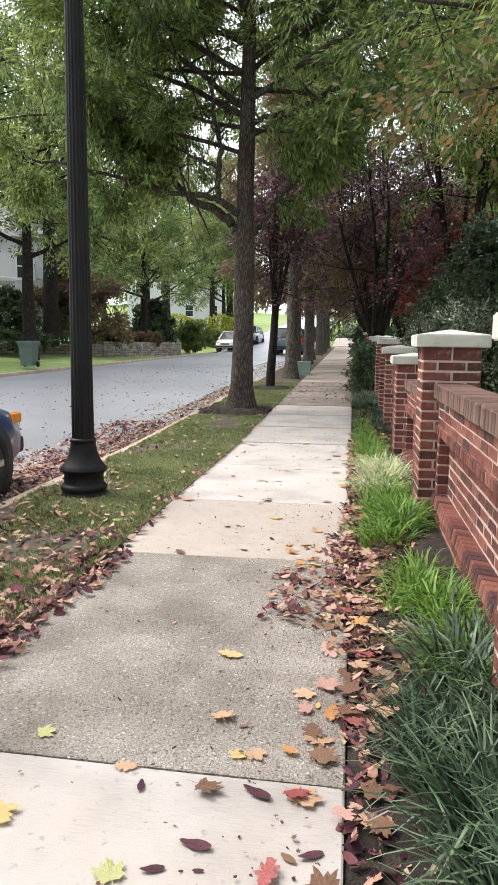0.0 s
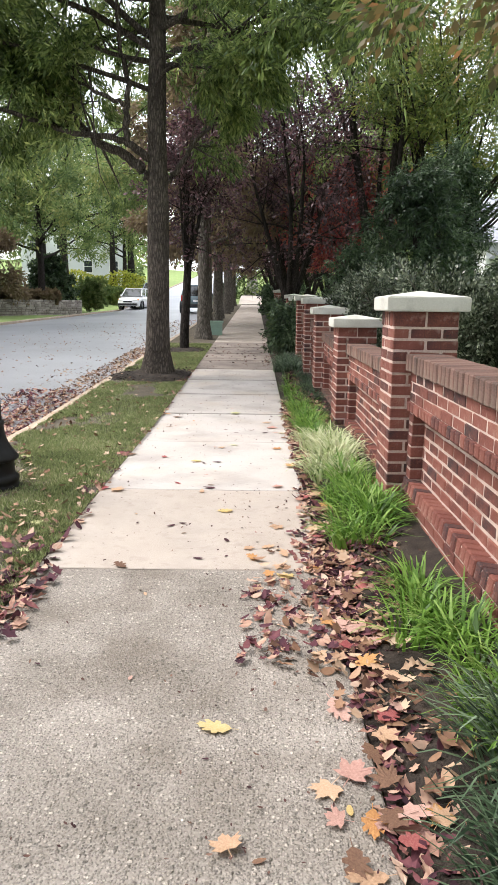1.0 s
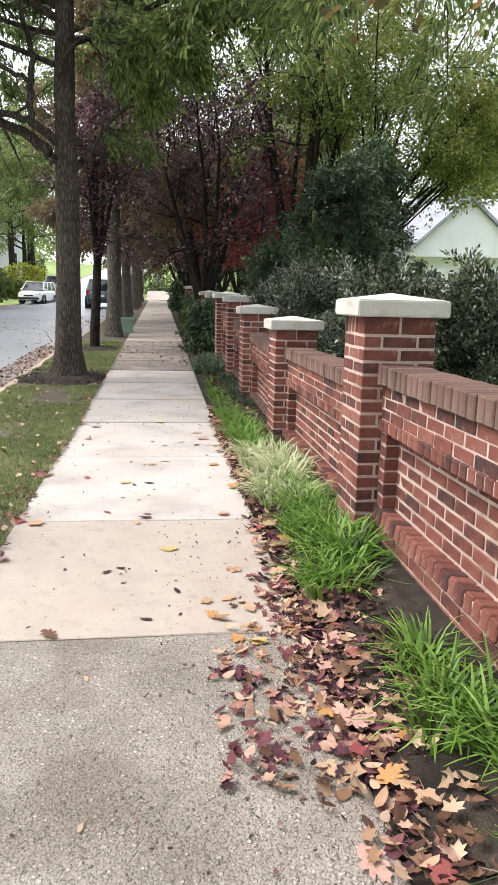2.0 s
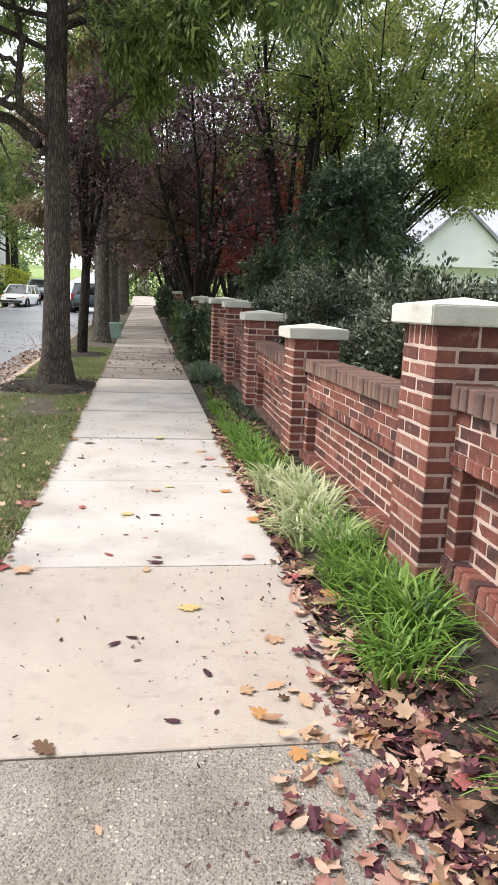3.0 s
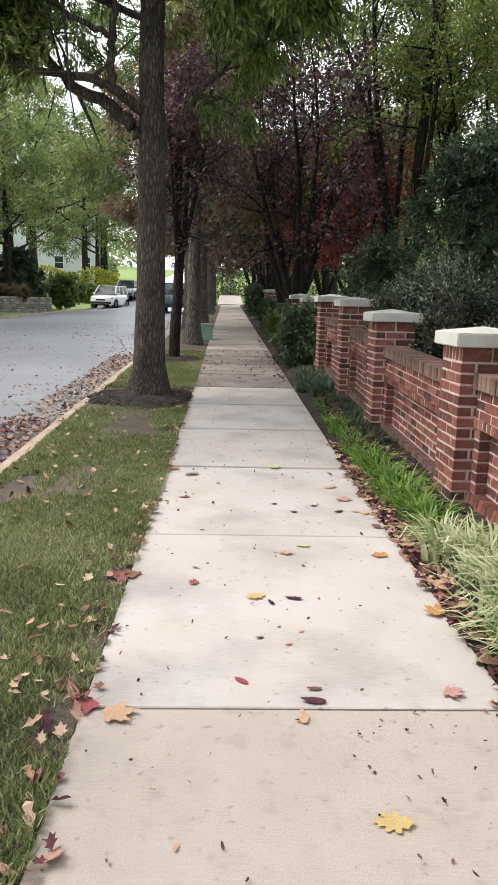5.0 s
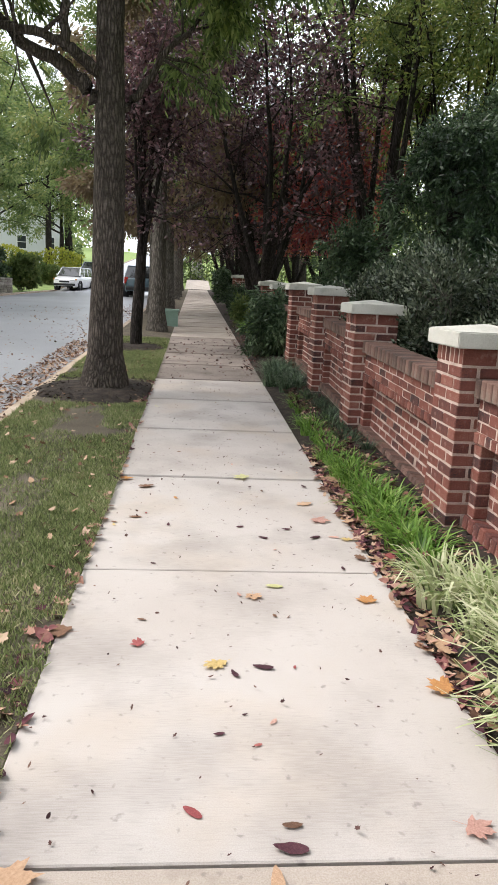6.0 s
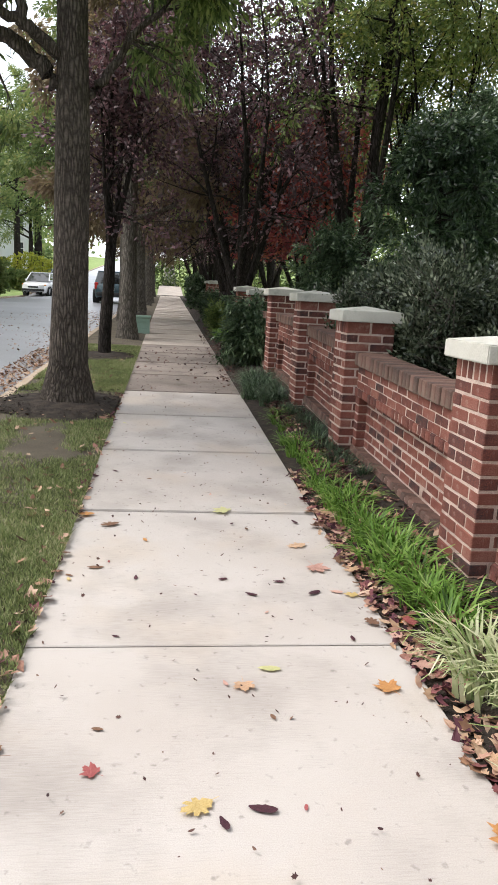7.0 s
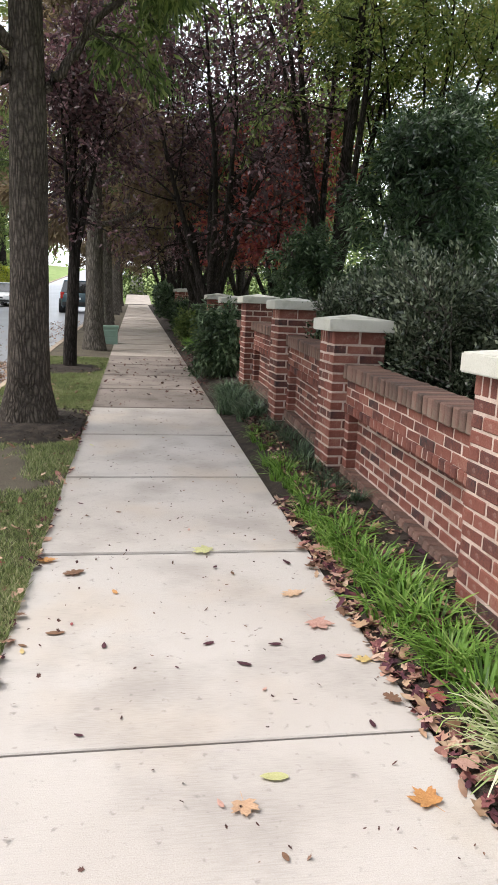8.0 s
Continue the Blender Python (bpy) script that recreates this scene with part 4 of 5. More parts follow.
# ---- distance ----
def far_tree(m, seed, height, radius, leafmat, label, bark="dark_bark", low=0.3, per=9, length=0.22, width=0.1, group="trees across the street", spread=0.16):
    rr = random.Random(seed)
    tl = trunk_line(height * 0.9, 0.02 * height + 0.05, 0.03, rr, 1.4)
    mains = []
    n = 13
    for i in range(n):
        f = low + (0.92 - low) * i / n
        a = i * 2.4 + rr.random()
        p, r, _ = along(tl, f)
        ln = radius * (1.1 - 0.75 * ((f - low) / (1 - low))) * rr.uniform(0.75, 1.2)
        mains.append(bend(p, (math.cos(a), math.sin(a), 0.3 + 0.8 * (f - low)), ln, r * 0.5, 0.015, 6, 0.1, 0.01, rr))
    lines, pts, dirs = branching(mains, rr, 6, 5, 0.55, 0.5, 0.0, -0.05, 0.2)
    t = thing("tree", m, label, "tree", group)
    put("trunk", tubes("trunk", [tl], M[bark], 7), t)
    for group_lines in lines:
        put("limb", tubes("limb", [x for x in group_lines if x[0][1] > 0.012], M[bark], 4), t)
    p, d = scatter(pts, dirs, per, spread, seed)
    put("crown", leaves("crown", p, M[leafmat], length, width, 0.2, seed, d), t)
    return t


def hedge_row(x0, x1, y, h, mat, label):
    r = np.random.default_rng(int(y))
    n = int((x1 - x0) * 420)
    z = slope(y) - fall(x1, y) + 0.4
    t = thing("hedge", pose((x0 + x1) / 2, y, z), label, "hedge", "hedges")
    x = r.uniform(-(x1 - x0) / 2, (x1 - x0) / 2, n)
    top = h * (0.88 + 0.12 * np.sin(x * 1.3 + y))
    pts = np.stack([x, r.uniform(-0.8, 0.8, n), np.minimum(r.uniform(-0.4, 1.15, n), 1.0) * top], 1)
    put("foliage", leaves("foliage", pts, mat, 0.3, 0.16, 0.0, int(y)), t)
    stems = [[(Vector((k, 0, -0.8)), 0.05), (Vector((k + 0.1, 0.05, h * 0.8)), 0.02)] for k in np.arange(-(x1 - x0) / 2 + 0.3, (x1 - x0) / 2, 0.8)]
    put("stem", tubes("stem", stems, M["dark_bark"], 5), t)
    return t


def place_distance():
    g = far_tree(pose(-15.5, 27, 0.5), 81, 15, 6.5, "light_leaf", "broad light green tree across the street", per=9, low=0.36)
    y = far_tree(pose(-14.5, 43, 1.1), 82, 11, 5.2, "light_leaf", "light green tree turning yellow across the street")
    b = far_tree(pose(-16.5, 35.5, 1.0), 83, 5.5, 2.6, "brown_leaf", "low russet tree across the street", low=0.25)
    tall = far_tree(pose(-16.5, 50, 1.2), 84, 21, 8.0, "light_leaf", "tall spreading tree across the street", per=11, low=0.3)
    # copies at negative y are unseen, added only to block sky light from behind
    for src, x, yy, turn in ((tall, -17, 33, 100), (tall, -19, 66, 210), (tall, -15.5, 84, 320), (tall, -19, 22, 40), (y, -17.5, 15, 10), (y, -20, 40, 77),  (g, -24, 42, 120), (g, -24, 52, 300), (y, -14.5, 74, 90), (g, -15, 70, 10), (b, -20, 24, 70), (g, -30, 78, 99), (y, -24, 110, 10),
                             (y, 8, 38, 15), (g, 9, 46, 60), (y, 7, 56, 160), (g, 9, 66, 200), (g, 6, -7, 30), (g, 9, -15, 100), (g, 3, -22, 180), (g, -3, -26, 250), (g, -15, -4, 60), (g, -15, -14, 120), (y, -9, -34, 0), (g, 14, -4, 20), (g, 16, 6, 80), (g, 9, 76, 20), (y, 11, 95, 120), (g, 22, 40, 20), (y, 20, 15, 77), (g, 26, 50, 3), (y, 12, 56, 8)):
        copy_thing(src, pose(x, yy, slope(yy) + (0.3 if x > -10 else 0.7), 0, 0, turn))
    # clipped hedges and bushes on the bank
    for x0, x1, yy, h, mat, label in ((-20, -11.5, 68, 2.4, "hedge_leaf", "long golden hedge on the bank"), (-30, -14, 84, 3.0, "light_leaf", "tall light green hedge up the hill"), (-27, -17, 46, 1.6, "dark_leaf", "dark green hedge across the street"), (4, 20, 70, 3.0, "light_leaf", "tall light green hedge up the hill"), (-2.6, 4, 71, 2.6, "oak_leaf", "green hedge at the end of the walk")):
        hedge_row(x0, x1, yy, h, M[mat], label)
    # far woods on the hill
    pts = []
    r = np.random.default_rng(9)
    for k in range(260):
        x = r.uniform(-140, 140)
        if -26 < x < 9:
            x += 36 if x > -8 else -30
        yy = r.uniform(150, 230)
        c = np.array([x, yy, slope(yy) + r.uniform(2, 12) + (7 if abs(x) > 60 else 0)])
        pts.append(c + r.normal(size=(110, 3)) * np.array([4, 3, 3]))
    ob = put("far_woods", leaves("far_woods", np.concatenate(pts), M["light_leaf"], 1.3, 0.8, 0.1, 5))
    tagged(ob, "distant green woods on the hill", "woods", "", "stuff")

# ---- street lamp ----
def street_lamp(x, y):
    t = thing("street_lamp", pose(x, y, 0.0), "black fluted iron street lamp post on a bell-shaped base", "street lamp")
    put("plinth", lathe([(0.2, -0.1), (0.2, 0.03), (0.19, 0.05), (0.185, 0.06), (0.195, 0.075), (0.195, 0.1), (0.18, 0.115), (0.168, 0.13), (0.165, 0.2), (0.17, 0.21), (0.18, 0.225)], 40, M["black_iron"], "plinth"), t)
    put("bell", lathe([(0.18, 0.222), (0.2, 0.235), (0.198, 0.25), (0.17, 0.285), (0.135, 0.34), (0.115, 0.4), (0.106, 0.46), (0.104, 0.475), (0.112, 0.48), (0.112, 0.5), (0.1, 0.51)], 40, M["black_iron"], "bell"), t)
    put("shaft", lathe([(0.094, 0.505), (0.09, 1.0), (0.085, 2.0), (0.078, 3.2), (0.07, 4.3), (0.066, 4.9)], 96, M["black_iron"], "shaft", 0.1, 16), t)
    put("collar", lathe([(0.066, 4.9), (0.1, 4.93), (0.1, 4.97), (0.07, 5.02), (0.09, 5.1), (0.11, 5.16), (0.11, 5.2)], 32, M["black_iron"], "collar"), t)
    put("globe", lathe([(0.1, 5.2), (0.17, 5.3), (0.2, 5.42), (0.18, 5.58), (0.11, 5.7), (0.05, 5.76)], 24, M["headlight"], "globe"), t, None, "frosted glass globe")
    put("finial", lathe([(0.06, 5.75), (0.07, 5.79), (0.03, 5.83), (0.035, 5.87), (0.0, 5.93)], 16, M["black_iron"], "finial"), t)
    return t


# ---- cars ----
def loft(sections, mat, name, smooth=True):
    vs, fs = [], []
    n = len(sections[0])
    for s in sections:
        vs += s
    for k in range(len(sections) - 1):
        for i in range(n - 1):
            fs.append((k * n + i, k * n + i + 1, (k + 1) * n + i + 1, (k + 1) * n + i))
    fs.append(tuple(range(n - 1, -1, -1)))
    fs.append(tuple(range((len(sections) - 1) * n, len(sections) * n)))
    return mesh(name, vs, fs, mat, smooth)


def car(m, paintmat, label, length=4.7, width=1.85, hood=0.98, roof=1.72, van=True, front_glass=0.22, rear_glass=0.02, name="parked_car"):
    """x across, y forward (front at +y)."""
    t = thing(name, m, label, "car", "parked cars")
    L, W = length / 2, width / 2
    rows = []
    steps = 24
    for i in range(steps + 1):
        f = i / steps
        y = -L + length * f
        end = min(f, 1 - f)
        w = W * (1 - 0.16 * math.exp(-end * 16))
        if f > 0.74:
            top = hood - (f - 0.74) / 0.26 * 0.2 - 0.14 * math.exp(-(1 - f) * 26)
        else:
            top = hood + 0.04 - 0.1 * math.exp(-f * 40)
        low = 0.2 + 0.1 * math.exp(-end * 22)
        belt = low + (top - low) * 0.62
        rows.append([(-w * 0.9, y, low), (-w, y, low + 0.12), (-w * 1.0, y, belt), (-w * 0.95, y, top - 0.03), (-w * 0.86, y, top), (0, y, top + 0.02), (w * 0.86, y, top), (w * 0.95, y, top - 0.03), (w, y, belt), (w, y, low + 0.12), (w * 0.9, y, low)])
    put("body", loft(rows, paintmat, "body"), t)
    a0, a1 = -L + length * rear_glass + 0.04, L - length * front_glass
    b0, b1 = a0 + (0.18 if van else 0.55), a1 - 0.75
    cab = []
    for f in (0, 0.15, 0.3, 0.5, 0.7, 0.85, 1.0):
        za = hood + 0.02 + (roof - hood - 0.05) * f
        wy = W * (0.93 - 0.17 * f)
        cab.append((a0 + (b0 - a0) * f, a1 + (b1 - a1) * f, wy, za))
    secs = [[(-w, ya, z), (w, ya, z), (w, yb, z), (-w, yb, z), (-w, ya, z)] for ya, yb, w, z in cab]
    put("cabin_glass", loft(secs, M["car_glass"], "cabin_glass", False), t, None, "dark tinted windows")
    ya, yb, w, z = cab[-1]
    bm = box_bm(-w - 0.02, w + 0.02, ya - 0.03, yb + 0.03, z - 0.02, z + 0.05, 0.03, 3)
    part("roof", bm, paintmat, t, smooth=True)
    for sx in (-1, 1):
        for f, wd in ((0.03, 0.09), (0.36, 0.07), (0.68, 0.07)):
            lines = []
            p0 = Vector((sx * (cab[0][2] + 0.006), cab[0][0] + (cab[0][1] - cab[0][0]) * f, cab[0][3]))
            p1 = Vector((sx * (cab[-1][2] + 0.006), ya + (yb - ya) * f, z))
            lines.append([(p0, wd * 0.5), (p1, wd * 0.45)])
            put("pillar", tubes("pillar", lines, paintmat, 6), t)
        p0 = Vector((sx * (cab[0][2] - 0.01), cab[0][1], cab[0][3]))
        p1 = Vector((sx * (cab[-1][2] - 0.01), yb, z))
        put("pillar", tubes("pillar", [[(p0, 0.05), (p1, 0.045)]], paintmat, 6), t)
        bm = box_bm(sx * (W - 0.02) - 0.11, sx * (W - 0.02) + 0.11, a1 - 0.35, a1 - 0.22, hood + 0.02, hood + 0.17, 0.03, 2)
        part("wing_mirror", bm, paintmat, t, smooth=True)
        bm = box_bm(sx * (W * 0.64) - 0.19, sx * (W * 0.64) + 0.19, L - 0.34, L - 0.012, hood - 0.4, hood - 0.25, 0.04, 2)
        part("headlight", bm, M["headlight"], t, "clear headlamp", True)
        bm = box_bm(sx * (W * 0.88) - 0.05, sx * (W * 0.88) + 0.045, L - 0.34, L - 0.14, hood - 0.3, hood - 0.2, 0.02, 2)
        part("turn_signal", bm, M["amber"], t, "amber corner lens", True)
        bm = box_bm(sx * (W * 0.86) - 0.1, sx * (W * 0.86) + 0.1, -L + 0.01, -L + 0.2, hood - 0.3, hood + 0.05, 0.04, 2)
        part("tail_light", bm, M["red_lens"], t, "red tail lamp", True)
    part("bumper", box_bm(-W * 0.86, W * 0.86, L - 0.14, L + 0.04, 0.32, 0.5, 0.05, 2), M["plastic"], t, "black front bumper", True)
    part("bumper", box_bm(-W * 0.86, W * 0.86, -L - 0.04, -L + 0.14, 0.34, 0.55, 0.05, 2), M["plastic"], t, "black rear bumper", True)
    part("grille", box_bm(-0.4, 0.4, L - 0.1, L + 0.012, 0.56, 0.7, 0.02), M["plastic"], t)
    part("number_plate", box_bm(-0.16, 0.16, -L - 0.012, -L + 0.02, 0.66, 0.78, 0.005), M["trim"], t, "plain pale plate")
    for sx in (-1, 1):
        for wy in (-L + 0.85, L - 0.88):
            wheel = thing("wheel", pose(sx * (W - 0.1), wy, 0.33, 0, 90, 0), "", "")
            wheel.parent = t
            put("tyre", lathe([(0.2, -0.11), (0.3, -0.11), (0.33, -0.08), (0.335, 0.0), (0.33, 0.08), (0.3, 0.11), (0.2, 0.11), (0.19, 0.05)], 32, M["tyre"], "tyre"), wheel)
            put("rim", lathe([(0.205, -0.1), (0.205, 0.09), (0.19, 0.1), (0.18, 0.07), (0.06, 0.085), (0.05, 0.1)], 32, M["rim"], "rim"), wheel)
            put("arch", lathe([(0.39, -0.2), (0.39, 0.095 + 0.012)], 32, M["plastic"], "arch"), wheel, pose(0, 0, -0.0))
            for k in range(5):
                bmw = box_bm(-0.035, 0.035, 0.05, 0.2, sx * 0.07, sx * 0.115, 0.01)
                part("spoke", bmw, M["rim"], wheel, m=pose(0, 0, 0, 0, 0, 72 * k))
    return t


# ---- houses ----
def house(m, w, d, h, label, gables=1, roof_h=2.6, storeys=2):
    t = thing("house", m, label, "house", "houses")
    part("wall", box_bm(-w / 2, w / 2, -d / 2, d / 2, -1.0, h), M["siding"], t)
    k = 0
    z = 0.25
    while z < h - 0.05:
        part("clapboard", box_bm(-w / 2 - 0.03, w / 2 + 0.03, -d / 2 - 0.03, d / 2 + 0.03, z - 0.02, z + 0.01), M["siding"], t)
        z += 0.3
    bm = bmesh.new()
    o = 0.4
    v = [bm.verts.new(c) for c in ((-w / 2 - o, -d / 2 - o, h), (w / 2 + o, -d / 2 - o, h), (w / 2 + o, d / 2 + o, h), (-w / 2 - o, d / 2 + o, h), (-w / 2 - o, 0, h + roof_h), (w / 2 + o, 0, h + roof_h))]
    for f in ((0, 1, 5, 4), (2, 3, 4, 5), (1, 2, 5), (3, 0, 4), (3, 2, 1, 0)):
        bm.faces.new([v[i] for i in f])
    part("roof", bm, M["roof"], t)
    for gx in ([0] if gables == 1 else [-w * 0.27, w * 0.27]):
        gw = w * 0.2
        bm = bmesh.new()
        y0 = -d / 2 - 0.5
        v = [bm.verts.new(c) for c in ((gx - gw, y0, h - 0.6), (gx + gw, y0, h - 0.6), (gx, y0, h + roof_h * 0.72), (gx - gw, 0, h - 0.6), (gx + gw, 0, h - 0.6), (gx, 0, h + roof_h * 0.72))]
        for f in ((0, 1, 2), (0, 2, 5, 3), (1, 4, 5, 2), (0, 3, 4, 1)):
            bm.faces.new([v[i] for i in f])
        gable = part("gable", bm, M["siding"], t)
        for s in (-1, 1):
            ang = math.degrees(math.atan2(roof_h * 0.72 + 0.6, gw))
            ln = math.hypot(gw, roof_h * 0.72 + 0.6) + 0.25
            bm = box_bm(-ln, 0, y0 - 0.25, 0.0, 0.02, 0.14)
            part("roof", bm, M["roof"], t, m=pose(gx, 0, h + roof_h * 0.72, 0, -ang, 0) if s < 0 else pose(gx, 0, h + roof_h * 0.72) @ Matrix.Scale(-1, 4, (1, 0, 0)) @ pose(0, 0, 0, 0, -ang, 0))
    fl = (h - 0.4) / storeys
    for s in range(storeys):
        n = 4
        for i in range(n):
            x = -w / 2 + w * (i + 0.5) / n
            for side, yy in (("front", -d / 2),):
                win = thing("window", pose(x, yy - 0.03, 0.7 + fl * s), "", "")
                win.parent = t
                bm = bmesh.new()
                for a, b, c, e in ((-0.55, -0.45, 0, 1.5), (0.45, 0.55, 0, 1.5), (-0.45, 0.45, 1.4, 1.5), (-0.45, 0.45, 0, 0.08), (-0.45, 0.45, 0.72, 0.78)):
                    add_box(bm, a, b, -0.07, 0.02, c, e)
                part("frame", bm, M["trim"], win)
                part("pane", box_bm(-0.46, 0.46, -0.03, 0.0, 0.06, 1.42), M["pane"], win)
                part("sill", box_bm(-0.6, 0.6, -0.13, 0.02, -0.06, 0.0), M["trim"], win)
    return t


def porch(m):
    t = thing("porch", m, "white painted porch with posts, steps and balusters", "porch")
    part("deck", box_bm(-2.5, 2.5, -1.2, 1.2, -0.3, 0.6), M["trim"], t)
    part("porch_roof", box_bm(-2.7, 2.7, -1.4, 1.2, 3.0, 3.25, 0.03), M["trim"], t)
    for x in (-2.3, -0.8, 0.8, 2.3):
        part("post", box_bm(x - 0.09, x + 0.09, -1.15, -0.97, 0.6, 3.0, 0.01), M["trim"], t)
    for x0, x1 in ((-2.3, -0.8), (0.8, 2.3)):
        part("rail", box_bm(x0, x1, -1.1, -1.02, 1.4, 1.48), M["trim"], t)
        k = x0 + 0.18
        while k < x1 - 0.1:
            part("baluster", box_bm(k - 0.02, k + 0.02, -1.08, -1.04, 0.6, 1.4), M["trim"], t)
            k += 0.15
    for i in range(3):
        part("step", box_bm(-0.7, 0.7, -1.5 - 0.3 * i, -1.2 - 0.3 * i, -0.3, 0.42 - 0.18 * i), M["kerb"], t)
    return t


def stone_wall(x0, y0, x1, y1, z, h, name="stone_retaining_wall"):
    ln = math.hypot(x1 - x0, y1 - y0)
    t = thing(name, pose(x0, y0, z, 0, 0, math.degrees(math.atan2(y1 - y0, x1 - x0))), "low dry-stone retaining wall before a lawn", "stone wall")
    part("core", box_bm(0.02, ln - 0.02, 0.03, 0.4, -0.5, h - 0.02), M["joint"], t)
    zz = -0.2
    r = random.Random(4)
    while zz < h - 0.05:
        hh = r.uniform(0.12, 0.19)
        x = 0.0
        while x < ln:
            w = r.uniform(0.25, 0.6)
            part("stone", box_bm(x, min(x + w - 0.02, ln), -r.uniform(0, 0.03), 0.3, zz, zz + hh - 0.015, 0.02), M["stone"], t)
            x += w
        zz += hh
    return t


def utility_box(x, y):
    z = slope(y)
    t = thing("utility_box", pose(x, y, z), "squat pale green utility cabinet in the grass", "utility box")
    part("body", box_bm(-0.22, 0.22, -0.2, 0.2, -0.05, 0.38, 0.02, 2), M["box_green"], t)
    part("lid", box_bm(-0.25, 0.25, -0.23, 0.23, 0.37, 0.44, 0.02, 2), M["box_green"], t, "pale green lid")
    for i in range(5):
        part("louvre", box_bm(-0.17, 0.17, -0.215, -0.195, 0.06 + i * 0.06, 0.085 + i * 0.06, 0.004), M["box_green"], t)
    return t


def wheelie_bin(x, y, z):
    t = thing("wheeled_bin", pose(x, y, z), "grey-green wheeled rubbish bin by the kerb", "rubbish bin")
    secs = [[(-w, -w, zz), (w, -w, zz), (w, w, zz), (-w, w, zz), (-w, -w, zz)] for w, zz in ((0.24, 0.06), (0.3, 0.9), (0.33, 0.9), (0.33, 0.97))]
    put("body", loft(secs, M["bin_green"], "body", False), t)
    part("lid", box_bm(-0.35, 0.35, -0.36, 0.36, 0.97, 1.06, 0.03, 2), M["bin_green"], t)
    part("handle", box_bm(-0.3, 0.3, 0.36, 0.42, 0.9, 0.95, 0.01), M["bin_green"], t)
    for s in (-1, 1):
        put("wheel", lathe([(0.03, -0.03), (0.11, -0.03), (0.11, 0.03), (0.03, 0.03)], 20, M["tyre"], "wheel"), t, pose(s * 0.28, 0.22, 0.11, 0, 90, 0))
    return t


def place_things():
    street_lamp(-2.26, -0.1)
    car(pose(-4.1, -1.27, -0.13), M["blue_paint"], "dark blue car parked at the kerb", 4.5, 1.8, 0.95, 1.48, False, 0.28, 0.16)
    car(pose(-10.7, 58, slope(58) - fall(-10.7, 58) - 0.1, 0, 0, 172), M["white_paint"], "white minivan parked across the street", 4.9, 1.95, 1.05, 1.75)
    car(pose(-10.4, 67, slope(67) - fall(-10.4, 67) - 0.1, 3.5, 0, 176), M["grey_paint"], "grey sport utility car parked behind the van", 4.8, 1.9, 1.08, 1.8)
    car(pose(-3.95, 41, slope(41) - fall(-3.9, 41) - 0.1), M["teal_paint"], "dark teal hatchback parked at the kerb", 4.5, 1.85, 1.0, 1.65)
    utility_box(-1.62, 17.9)
    wheelie_bin(-13.1, 21.8, 0.3)
    stone_wall(-15.0, 36.0, -12.35, 45.0, 0.6, 0.75)
    stone_wall(-20.5, 33.0, -15.1, 35.9, 0.55, 0.6)
    house(pose(-22.7, 85, 3.9, 0, 0, 15), 12, 9, 8.2, "three-storey pale house behind trees", 2, 2.6, 3)
    house(pose(-25.5, 36.5, 1.6, 0, 0, 30), 12, 9, 5.8, "white house with a porch behind trees", 1)
    porch(pose(-21.0, 30.6, 1.5, 0, 0, 30))
    house(pose(17, 30, 0.7, 0, 0, -12), 13, 9, 3.3, "white clapboard house with grey gables beyond the garden", 2, 2.5, 1)
    # bushes on the far side
    shrub(pose(-12.9, 50.5, 0.65), 93, 2.2, 0.8, 26, 10, "upright light green bush at a drive", "light_leaf", 0.12, 0.06, "bush")
    shrub(pose(-15.3, 39.0, 1.1), 94, 0.9, 1.2, 26, 10, "round russet bush above a stone wall", "brown_leaf", 0.12, 0.06, "bush")
    shrub(pose(-14.2, 42.0, 1.1), 97, 0.8, 1.0, 24, 10, "round russet bush above a stone wall", "brown_leaf", 0.12, 0.06, "bush")
    shrub(pose(-13.5, 63.0, 1.1), 98, 1.4, 1.3, 26, 10, "round green bush on the bank", "light_leaf", 0.14, 0.07, "bush")
    evergreen(pose(-15.2, 48.0, 1.0), 95, 3.6, 2.1, 9, "dark round evergreen across the street", "evergreen_tree", length=0.2, width=0.08)
    evergreen(pose(-20, 25.0, 1.0), 96, 3.0, 2.0, 9, "dark round evergreen across the street", "evergreen_tree", length=0.2, width=0.08)
    evergreen(pose(-18.0, 30.0, 0.9), 99, 3.2, 1.9, 9, "dark round evergreen across the street", "evergreen_tree", length=0.2, width=0.08)

# ---- grasses in the bed ----
def tuft(n, h, spread, mat, seed, width=0.007, arch=1.0):
    """Arching blades out of one crown."""
    r = random.Random(seed)
    vs, fs = [], []
    for i in range(n):
        a = r.uniform(0, 6.283)
        q = spread * 0.35 * math.sqrt(r.random())
        x, y = q * math.cos(a), q * math.sin(a)
        a += r.gauss(0, 0.5)
        hh = h * r.uniform(0.6, 1.15)
        out = spread * r.uniform(0.45, 1.1) * arch
        dx, dy = math.cos(a), math.sin(a)
        w = width * r.uniform(0.7, 1.3)
        b = len(vs)
        for k, f in enumerate((0, 0.3, 0.6, 0.85, 1.0)):
            z = hh * (1.9 * f - 1.05 * f * f * r.uniform(0.85, 1.15))
            o = out * f ** 1.6
            ww = w * (1 - 0.85 * f)
            vs.append((x + dx * o - dy * ww, y + dy * o + dx * ww, z - 0.02))
            vs.append((x + dx * o + dy * ww, y + dy * o - dx * ww, z - 0.02))
        for k in range(4):
            fs.append((b + 2 * k, b + 2 * k + 1, b + 2 * k + 3, b + 2 * k + 2))
    return mesh("blades", vs, fs, mat)


